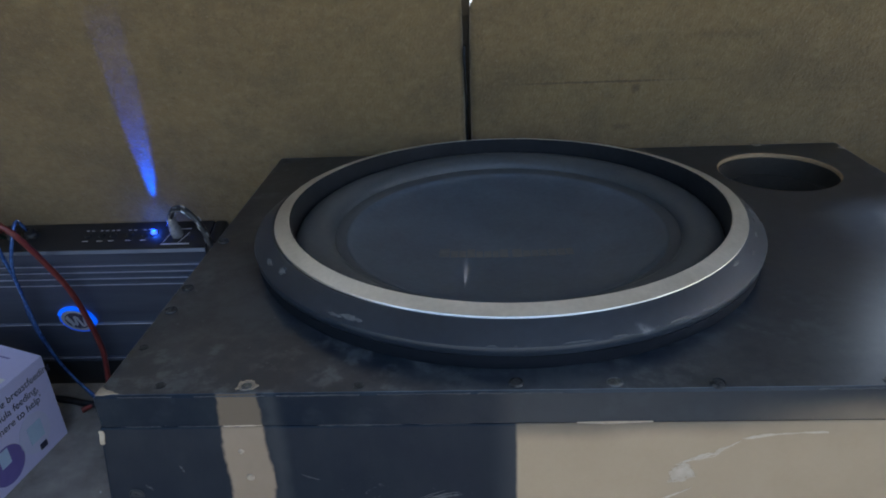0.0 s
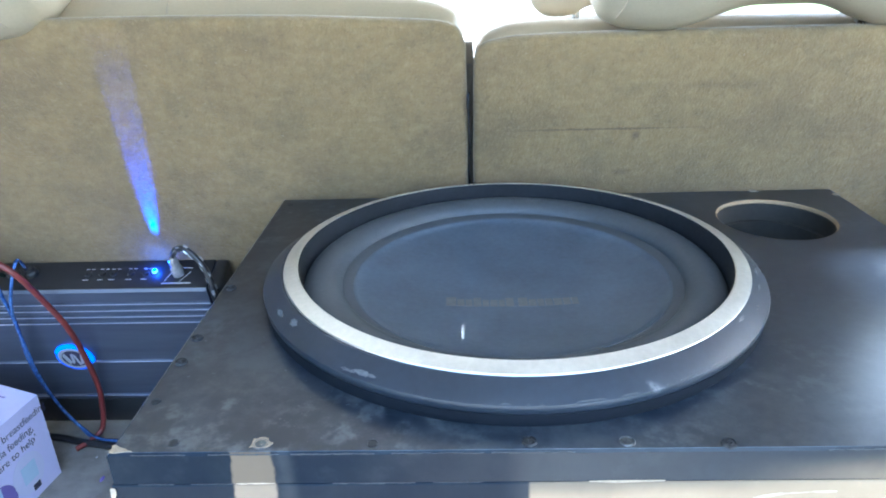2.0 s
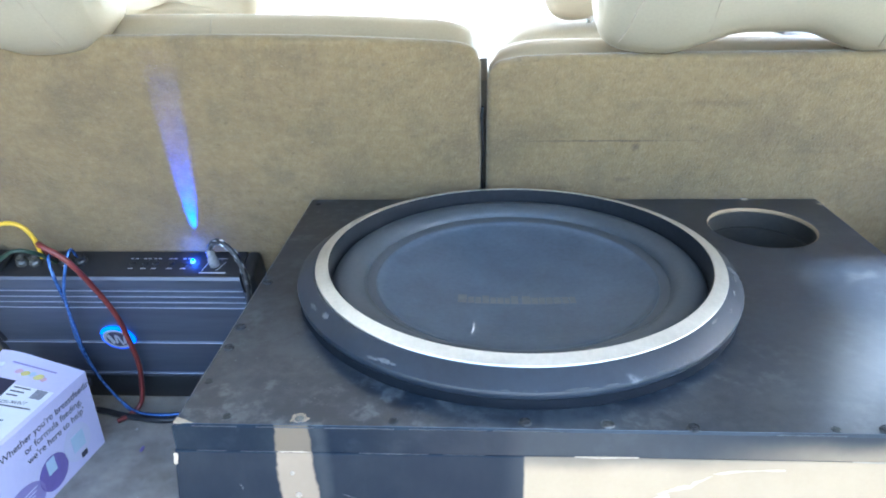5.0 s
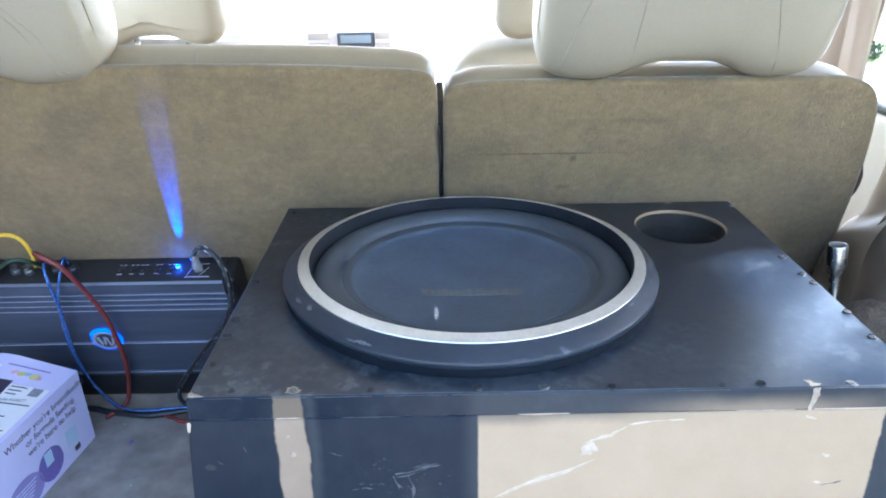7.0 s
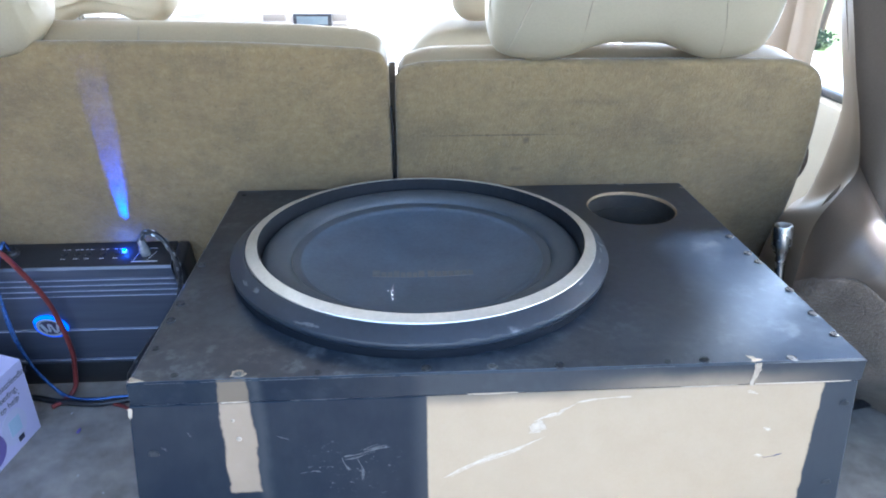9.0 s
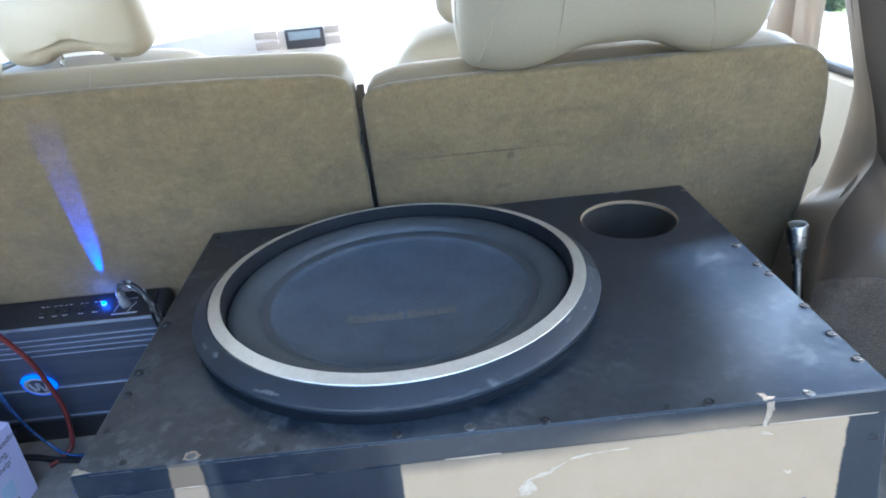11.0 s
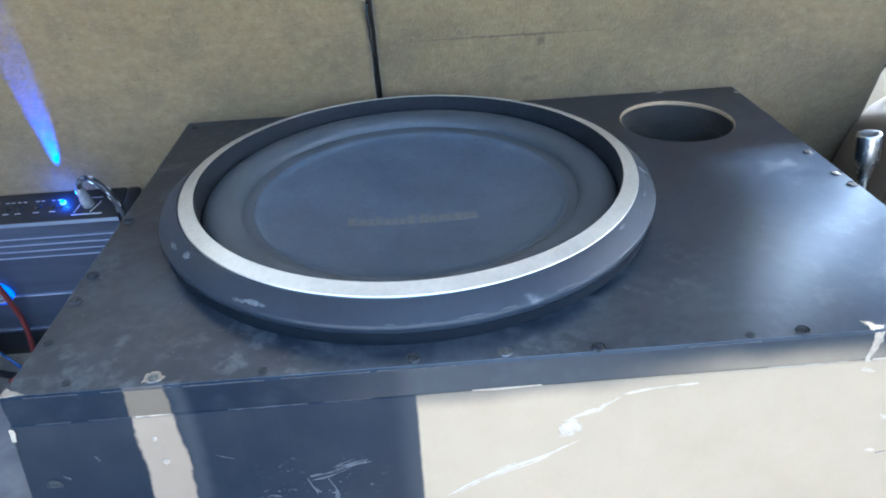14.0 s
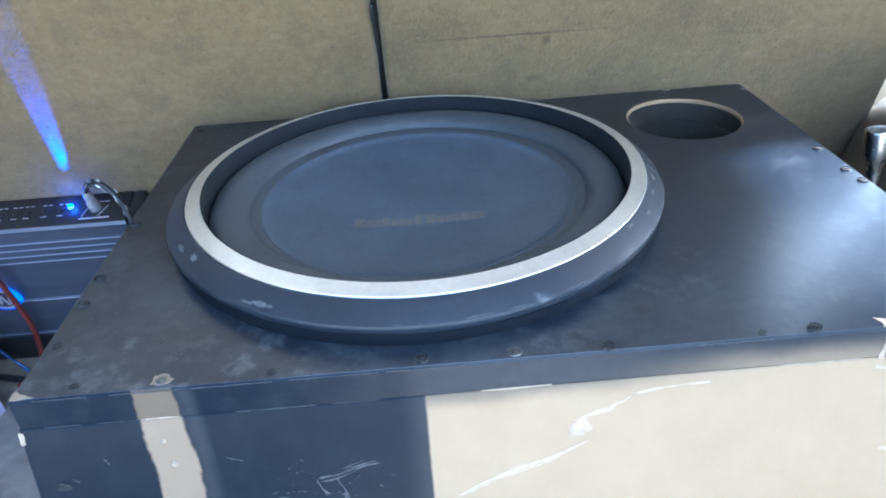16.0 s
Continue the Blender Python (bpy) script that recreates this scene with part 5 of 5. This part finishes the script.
led_beam("led_beam_edge", 0.13, 14.0, 0.8, 1.9, on_seat(-0.1310, 0.3560, 0.0))
# its faint glow to the sides, just over the panel
wash = new("led_glow", bpy.data.lights.new("led_glow", "POINT"))
wash.data.energy, wash.data.color, wash.data.shadow_soft_size = 0.008, (0.02, 0.12, 1.0), 0.002
wash.location = on_seat(-0.1475, 0.2545, 0.0165)


# ---- cables ----
def cable(name, points, r, material, label, sides=8):
    ob = part(name, tube(points, r, sides), material, smooth=60)
    return tagged(ob, label=label, category="cable", group="amplifier cables")


cable("power_cable", [(-0.305, 0.372, 0.238), (-0.300, 0.352, 0.262), (-0.285, 0.330, 0.272), (-0.262, 0.332, 0.253), (-0.250, 0.346, 0.214), (-0.242, 0.359, 0.176), (-0.241, 0.372, 0.134),
                      (-0.245, 0.388, 0.086), (-0.253, 0.398, 0.050), (-0.262, 0.402, 0.016), (-0.271, 0.390, 0.0065), (-0.284, 0.376, 0.0042)], 0.0032, M["red_wire"], "dark red insulated power cable looping to the carpet")
cable("speaker_cable", [(-0.297, 0.373, 0.240), (-0.294, 0.350, 0.250), (-0.289, 0.342, 0.228), (-0.294, 0.357, 0.184), (-0.305, 0.373, 0.134), (-0.308, 0.388, 0.086), (-0.303, 0.400, 0.044), (-0.290, 0.404, 0.014),
                        (-0.270, 0.394, 0.006), (-0.235, 0.389, 0.006), (-0.200, 0.392, 0.006), (-0.10, 0.400, 0.006)], 0.0020, M["blue_wire"], "clear blue speaker cable looping to the carpet")
cable("speaker_cable", [(-0.276, 0.371, 0.240), (-0.268, 0.350, 0.258), (-0.272, 0.340, 0.240), (-0.286, 0.346, 0.203), (-0.297, 0.364, 0.150), (-0.304, 0.381, 0.100), (-0.302, 0.396, 0.050), (-0.286, 0.401, 0.015),
                        (-0.262, 0.389, 0.0095), (-0.228, 0.383, 0.0095), (-0.195, 0.388, 0.0095), (-0.10, 0.394, 0.0095)], 0.0018, M["blue_wire"], "clear blue speaker cable looping to the carpet")
cable("floor_cable", [(-0.40, 0.410, 0.0050), (-0.316, 0.397, 0.0050), (-0.288, 0.389, 0.0050), (-0.257, 0.383, 0.0050), (-0.227, 0.379, 0.0050), (-0.200, 0.383, 0.0050), (-0.15, 0.394, 0.0050), (-0.05, 0.400, 0.0050)], 0.0042, M["black_wire"], "black cable lying on the carpet")
cable("ground_cable", [(-0.205, 0.380, 0.0032), (-0.190, 0.374, 0.0030), (-0.172, 0.366, 0.0030), (-0.10, 0.360, 0.0030), (-0.03, 0.37, 0.0030)], 0.0026, M["red_wire"], "red cable lying on the carpet")
cable("remote_cable", [(-0.405, 0.378, 0.170), (-0.402, 0.368, 0.225), (-0.385, 0.366, 0.262), (-0.353, 0.362, 0.281), (-0.333, 0.360, 0.285), (-0.321, 0.363, 0.277), (-0.318, 0.370, 0.258), (-0.320, 0.376, 0.236)], 0.0025, M["yellow_wire"], "yellow cable arching over the amplifier")
cable("signal_cable", [on_seat(-0.375, 0.25, 0.02), on_seat(-0.385, 0.268, 0.035), on_seat(-0.398, 0.255, 0.052), on_seat(-0.402, 0.20, 0.056), on_seat(-0.398, 0.15, 0.055)], 0.0028, M["black_wire"], "black cable at the end of the amplifier")
cable("ground_cable", [on_seat(-0.306, 0.250, 0.022), on_seat(-0.302, 0.286, 0.045), on_seat(-0.312, 0.300, 0.055), on_seat(-0.3282, 0.294, 0.058), on_seat(-0.3624, 0.266, 0.058), on_seat(-0.3946, 0.2265, 0.058), on_seat(-0.4186, 0.1845, 0.056), on_seat(-0.430, 0.12, 0.050), on_seat(-0.432, 0.06, 0.040), (-0.44, 0.42, 0.004), (-0.47, 0.40, 0.004)], 0.0024, M["green_wire"], "dark green cable drooping over the amplifier end")
braid = [on_seat(-0.1215, 0.272, 0.023), on_seat(-0.112, 0.286, 0.026), on_seat(-0.098, 0.289, 0.032), on_seat(-0.084, 0.274, 0.040), on_seat(-0.077, 0.250, 0.050), on_seat(-0.081, 0.222, 0.052), on_seat(-0.095, 0.185, 0.054),
         on_seat(-0.120, 0.150, 0.054), on_seat(-0.153, 0.105, 0.054), on_seat(-0.178, 0.068, 0.054), on_seat(-0.196, 0.035, 0.050), (-0.180, 0.402, 0.006), (-0.10, 0.398, 0.006)]
rca = cable("signal_cable", braid, 0.0030, M["black_wire"], "black and silver braided signal cable")
path = spline(braid, 12)
for i in range(2, len(path) - 14, 2):
    d = (path[i + 1] - path[i]).normalized()
    a = i * 0.9
    up = d.orthogonal().normalized()
    off = (math.cos(a) * up + math.sin(a) * d.cross(up)) * 0.0028
    q = box(-0.0013, -0.0006, -0.0026, 0.0013, 0.0006, 0.0026)
    bmesh.ops.transform(q, verts=q.verts, matrix=Matrix.Translation(path[i] + off) @ d.to_track_quat("Z", "Y").to_matrix().to_4x4() @ Matrix.Rotation(a, 4, "Z"))
    part("braid_thread", q, M["clear_plug"], rca)
cord = [on_seat(0.1800 + 0.0006 * math.sin(k * 1.1) + 0.0004 * math.sin(k * 4.1), 0.475 - 0.0125 * k, -0.003 + 0.004 * math.sin(k * 0.55)) for k in range(3, 23)]
cable("gap_cord", cord, 0.0014, M["gloss_wire"], "glossy black cord hanging in the seat gap")
cable("side_cable", [(0.523, 0.20, 0.012), (0.60, 0.245, 0.010), (0.70, 0.285, 0.009), (0.80, 0.318, 0.008), (0.88, 0.325, 0.007)], 0.006, M["black_wire"], "thick black cable along the cargo carpet")


# ---- printed carton on the carpet ----
CH = 0.105
carton = thing("carton", (-0.284, 0.342, 0), "lilac printed cardboard parcel with a white shipping label on top", "box", turn=(0, 0, -7.6))
CW, CL = 0.104, 0.195      # width and depth; its right-hand far corner is the origin


def carton_body():
    bm = box(-CW, -CL, 0.0, 0.0, 0.0, CH)
    bmesh.ops.subdivide_edges(bm, edges=list(bm.edges), cuts=6, use_grid_fill=True)
    for v in bm.verts:
        if v.co.z > CH - 1e-4:
            fx, fy = -v.co.x / CW, -v.co.y / CL
            v.co.z += 0.020 * max(0.0, 1 - fy * 1.6) ** 1.5 * min(1.0, fx * 1.25) + 0.002 * math.sin(3 * fx) * fy
    return bm


part("shell", carton_body(), M["lilac"], carton, "lilac printed cardboard", smooth=30)


def top_z(x, y):
    fx, fy = -x / CW, -y / CL
    return CH + 0.020 * max(0.0, 1 - fy * 1.6) ** 1.5 * min(1.0, fx * 1.25) + 0.002 * math.sin(3 * fx) * fy


def on_top(x0, y0, x1, y1, lift, n=8):
    bm = bmesh.new()
    lo, hi = [], []
    for i in range(n + 1):
        for k in range(n + 1):
            x, y = x0 + (x1 - x0) * i / n, y0 + (y1 - y0) * k / n
            hi.append(bm.verts.new((x, y, top_z(x, y) + lift)))
    for i in range(n):
        for k in range(n):
            bm.faces.new((hi[i * (n + 1) + k], hi[i * (n + 1) + k + 1], hi[(i + 1) * (n + 1) + k + 1], hi[(i + 1) * (n + 1) + k]))
    ext = bmesh.ops.extrude_face_region(bm, geom=list(bm.faces))
    bmesh.ops.translate(bm, verts=[v for v in ext["geom"] if isinstance(v, bmesh.types.BMVert)], vec=(0, 0, 0.0003))
    return bm


lab = part("shipping_label", on_top(-0.096, -0.165, -0.006, -0.045, 0.0003, 10), M["paper"], carton, "white paper shipping label")
part("print_block", on_top(-0.0790, -0.064, -0.0560, -0.040, 0.0007, 6), M["ink"], lab, "black printed block")
part("print_block", on_top(-0.0250, -0.060, -0.0120, -0.046, 0.0007, 4), M["print_grey"], lab, "grey printed square")
for x0, y0, x1, y1 in ((-0.0990, -0.084, -0.0210, -0.0825), (-0.0990, -0.128, -0.0210, -0.1265), (-0.0624, -0.056, -0.0420, -0.0545), (-0.0624, -0.062, -0.0456, -0.0605), (-0.0624, -0.068, -0.0492, -0.0665),
                       (-0.0600, -0.105, -0.0360, -0.1035), (-0.0600, -0.111, -0.0432, -0.1095), (-0.0960, -0.160, -0.0900, -0.135), (-0.0876, -0.160, -0.0858, -0.135), (-0.0834, -0.160, -0.0804, -0.135), (-0.0780, -0.160, -0.0768, -0.135), (-0.0744, -0.160, -0.0708, -0.135)):
    part("print_bar", on_top(x0 + 0.010, y0 + 0.007, x1 + 0.010, y1 + 0.007, 0.0007, 4), M["ink"], lab)
lettering("PARCEL SELECT", 0.0062, M["ink"], "lettering", lab, Matrix.Translation((-0.062, -0.0730, top_z(-0.04, -0.072) + 0.0016)))
for x, y, r, mt in ((-0.0900, -0.022, 0.0060, "paper"), (-0.0630, -0.026, 0.0048, "pink_print"), (-0.0540, -0.027, 0.0056, "yellow_print"), (-0.0462, -0.026, 0.0048, "pale_blue"), (-0.0372, -0.028, 0.0064, "yellow_print"), (-0.0300, -0.030, 0.0040, "pink_print")):
    d = lathe([(r, 0.0), (r, 0.0004), (0, 0.0004)], (x, y, top_z(x, y) + 0.0006), 20, scale=(1, 0.8))
    part("print_spot", d, M[mt], carton, "round colour print on the lid")
part("print_bar", on_top(-0.0780, -0.0165, -0.0240, -0.0145, 0.0004, 6), M["purple_mid"], carton)

# printed side that faces the speaker box
SIDE = Matrix(((0, 0, 1, 0.0004), (1, 0, 0, -CL), (0, 1, 0, 0), (0, 0, 0, 1)))   # text x runs along the depth, y up


def side_patch(cx, cz, rx, rz, lift, steps=32):
    bm = bmesh.new()
    a = [bm.verts.new((lift, cx + rx * math.cos(t), cz + rz * math.sin(t))) for t in (2 * math.pi * k / steps for k in range(steps))]
    b = [bm.verts.new((lift + 0.0003, v.co.y, v.co.z)) for v in a]
    for k in range(steps):
        bm.faces.new((a[k], a[(k + 1) % steps], b[(k + 1) % steps], b[k]))
    bm.faces.new(b)
    return bm


for i, line in enumerate(("Whether you're breastfeeding", "or formula feeding,", "we're here to help\u2019")):
    lettering(line, 0.0118, M["ink"], "lettering", carton, SIDE @ Matrix.Translation(((0.056, 0.086, 0.086)[i], 0.0860 - 0.0128 * i, 0)))
part("print_spot", side_patch(-0.128, 0.022, 0.030, 0.021, 0.0003), M["purple_mid"], carton, "mauve round print")
for k in range(5):
    part("print_bar", box(0.0005, -0.150 + 0.003 * k, 0.031 - 0.0042 * k, 0.0009, -0.108 - 0.003 * k, 0.0322 - 0.0042 * k), M["lilac_pale"], carton)
part("print_spot", side_patch(-0.082, 0.027, 0.022, 0.021, 0.0003), M["purple"], carton, "dark purple round print")
part("print_block", box(0.0005, -0.090, 0.028, 0.0010, -0.077, 0.046), M["pale_blue"], carton, "pale blue print")
part("print_spot", side_patch(-0.040, 0.034, 0.022, 0.023, 0.0003), M["lilac_pale"], carton, "pale round print")
part("print_block", box(0.0005, -0.049, 0.024, 0.0010, -0.029, 0.045), M["pale_blue"], carton, "pale blue print")
part("print_block", box(0.0005, -0.040, 0.010, 0.0010, -0.030, 0.017), M["ink"], carton, "small dark print")
part("tape", box(-CW * 0.5 - 0.02, -CL - 0.0004, 0.02, -CW * 0.5 + 0.02, -CL, CH - 0.002), M["purple"], carton, "dark print on the end")


# ---- lug wrench standing beside the box ----
wr = thing("lug_wrench", (0.640, 0.262, 0.0), "chrome lug wrench standing upright beside the speaker box", "tool")
TOPW = Vector((0.607, 0.280, 0.2905))
BOTW = Vector((0.640, 0.262, 0.004))
axis = (TOPW - BOTW).normalized()
turnw = axis.to_track_quat("Z", "Y").to_matrix().to_4x4()
hd = lathe([(0.0050, -0.052), (0.0056, -0.038), (0.0072, -0.031), (0.0098, -0.026), (0.0106, -0.023), (0.0108, -0.002), (0.0101, 0.0), (0.0082, 0.0), (0.0078, -0.002), (0.0076, -0.018), (0, -0.019)], (0, 0, 0), 28)
bmesh.ops.transform(hd, verts=hd.verts, matrix=Matrix.Translation(TOPW) @ turnw)
part("socket", hd, M["steel"], wr, "chrome socket head", smooth=40)
sh = lathe([(0, 0), (0.0050, 0), (0.0054, 0.002), (0.0052, (TOPW - BOTW).length - 0.05)], (0, 0, 0), 20)
bmesh.ops.transform(sh, verts=sh.verts, matrix=Matrix.Translation(BOTW) @ turnw)
part("shaft", sh, M["steel"], wr, "chrome shaft", smooth=40)

# ---- crumbs on the carpet ----
for x, y, s, mt, lb in ((-0.231, 0.329, 0.0055, "purple", "small dark blue scrap on the carpet"), (-0.255, 0.366, 0.0018, "paper", "white crumb on the carpet"), (-0.20, 0.25, 0.0016, "paper", "white crumb on the carpet"), (-0.16, 0.22, 0.0014, "paper", "white crumb on the carpet")):
    c = lathe([(0, 0.0), (s * 0.8, 0.0004), (s, s * 0.18), (s * 0.6, s * 0.34), (0, s * 0.36)], (x, y, 0.0006), 9, scale=(1.0, 0.42))
    bmesh.ops.rotate(c, verts=c.verts, cent=(x, y, 0), matrix=Matrix.Rotation(0.6 + x * 9, 3, "Z"))
    tagged(part("scrap", c, M[mt]), label=lb, category="scrap", group="crumbs on the carpet")

# ---- front seats and dashboard ----
def front_seat(cx, label):
    s = thing("front_seat", (cx, 1.10, -0.22), label, "car seat", group="front seats", turn=(90 + 14, 0, 0))
    back = rounded([(-0.22, 0.02), (0.0, 0.0), (0.22, 0.02), (0.245, 0.20), (0.245, 0.42), (0.225, 0.56), (0.17, 0.625), (0.0, 0.635), (-0.17, 0.625), (-0.225, 0.56), (-0.245, 0.42), (-0.245, 0.20)])
    part("backrest", pillow(back, -0.13, 0.0, 0.04, puff=0.01), M["leather"], s, "cream leather backrest", smooth=60)
    hr = rounded([(-0.135, 0.70), (-0.128, 0.665), (-0.10, 0.648), (-0.06, 0.650), (-0.03, 0.664), (0.03, 0.664), (0.06, 0.650), (0.10, 0.648), (0.128, 0.665), (0.135, 0.70), (0.12, 0.79), (0.0, 0.81), (-0.12, 0.79)])
    part("headrest", pillow(hr, -0.11, -0.01, 0.032, puff=0.008), M["leather"], s, "cream leather headrest", smooth=60)
    for x in (-0.05, 0.05):
        part("headrest_post", tube([(x, 0.60, -0.06), (x, 0.68, -0.06)], 0.006, 10), M["steel"], s)
    return s


front_seat(-0.355, "cream leather front seat in bright daylight beyond the rear bench")
front_seat(0.425, "cream leather front seat in bright daylight beside the centre console")
dash = thing("dashboard", (0.0, 1.80, -0.2), "tan plastic dashboard with a radio, in bright daylight", "dashboard")
part("fascia", loft([[(x, y, z) for x in ()] or [(-0.76, 1.80, -0.1), (-0.76, 1.76, 0.15), (-0.76, 1.80, 0.30), (-0.76, 2.05, 0.29), (-0.76, 2.05, -0.1)],
                     [(-0.20, 1.76, -0.1), (-0.20, 1.72, 0.20), (-0.20, 1.76, 0.365), (-0.20, 2.05, 0.33), (-0.20, 2.05, -0.1)],
                     [(0.045, 1.76, -0.1), (0.045, 1.72, 0.20), (0.045, 1.76, 0.355), (0.045, 2.05, 0.30), (0.045, 2.05, -0.1)],
                     [(0.09, 1.80, -0.1), (0.09, 1.78, 0.08), (0.09, 1.82, 0.14), (0.09, 2.05, 0.12), (0.09, 2.05, -0.1)],
                     [(0.30, 1.80, -0.1), (0.30, 1.78, 0.08), (0.30, 1.82, 0.14), (0.30, 2.05, 0.12), (0.30, 2.05, -0.1)],
                     [(0.82, 1.82, -0.1), (0.82, 1.80, 0.12), (0.82, 1.84, 0.22), (0.82, 2.05, 0.24), (0.82, 2.05, -0.1)]]), M["dash"], dash, "moulded tan fascia", smooth=50)
rad = part("radio", box(-0.115, 1.712, 0.290, -0.005, 1.735, 0.345, 0.003), M["radio"], dash, "black car radio")
part("display", box(-0.105, 1.709, 0.315, -0.015, 1.713, 0.338, 0.001), M["radio_glass"], rad, "pale radio display")
for x0, x1 in ((-0.20, -0.135), (-0.002, 0.042)):
    for z0 in (0.295, 0.325):
        v = part("air_vent", box(x0, 1.708, z0, x1, 1.722, z0 + 0.022, 0.003), M["plastic"], dash, "pale vent panel")


# ---- outdoors ----
g = bmesh.new()
vs = [g.verts.new((x, y, -0.78)) for x, y in ((-900, -900), (900, -900), (900, 900), (-900, 900))]
g.faces.new(vs)
structure("ground", g, M["grass"], "sunlit green lawn round the car")
structure("pavement", box(-16, -18, -0.80, 5.0, 40, -0.774, 0.004), M["concrete"], "pale sunlit concrete driveway under the car")


def leafy(place, radius, count, seed, flat=0.7, leaf=0.16):
    """Crown of many small leaf clumps with an uneven outline."""
    rnd = random.Random(seed)
    bm = bmesh.new()
    for _ in range(count):
        while True:
            p = Vector((rnd.uniform(-1, 1), rnd.uniform(-1, 1), rnd.uniform(-1, 1)))
            if 0.25 < p.length < 1.0:
                break
        p = p * radius * rnd.uniform(0.75, 1.12)
        p.z *= flat
        c = Vector(place) + p
        s = leaf * rnd.uniform(0.5, 1.2)
        m3 = Euler((rnd.uniform(0, 6.28), rnd.uniform(0, 6.28), rnd.uniform(0, 6.28))).to_matrix()
        q = [bm.verts.new(c + m3 @ Vector(v) * s) for v in ((-1, 0, 0), (0, -0.45, 0.12), (1, 0, 0), (0, 0.45, 0.12))]
        bm.faces.new(q)
    return bm


def tree(place, height, crown, leaves, thick, seed, label):
    t = thing("tree", place, label, "tree")
    x, y, z = place
    rnd = random.Random(seed)
    limbs = tube([(x, y, z), (x + 0.06, y, z + height * 0.35), (x - 0.05, y + 0.08, z + height * 0.7), (x + 0.05, y, z + height)], thick, 9)
    for k in range(5):
        a = rnd.uniform(0, 6.28)
        h0 = height * rnd.uniform(0.45, 0.8)
        limbs = join(limbs, tube([(x, y, z + h0), (x + 0.5 * math.cos(a), y + 0.5 * math.sin(a), z + h0 + 0.5), (x + 1.0 * math.cos(a), y + 1.0 * math.sin(a), z + h0 + 0.8)], thick * 0.4, 6))
    part("trunk", limbs, M["bark"], t, "reddish brown trunk and limbs")
    part("crown", leafy((x, y, z + height * 1.05), crown, leaves, seed, leaf=0.13), M["leaf"], t, "loose green crown", smooth=None)


tree((5.75, 8.75, -0.78), 3.0, 1.2, 260, 0.045, 5, "slim reddish tree with a thin crown on the lawn")
tree((11.0, 21.0, -0.78), 4.0, 2.4, 900, 0.09, 8, "tree at the far edge of the lawn")
tree((17.0, 22.0, -0.78), 4.5, 2.6, 900, 0.09, 11, "tree at the far edge of the lawn")
for p, r, sd in (((5.12, 7.74, -0.68), 0.21, 3), ((13.5, 19.0, -0.2), 1.3, 6)):
    b_ = thing("bush", (p[0], p[1], -0.78), "small dark leafy bush on the lawn", "bush", group="bushes")
    part("foliage", leafy(p, r, 500, sd, 0.6, r * 0.16), M["leaf"], b_, smooth=None)
    part("stem", tube([(p[0], p[1], -0.80), (p[0] + 0.02, p[1], p[2])], 0.02, 6), M["bark"], b_)
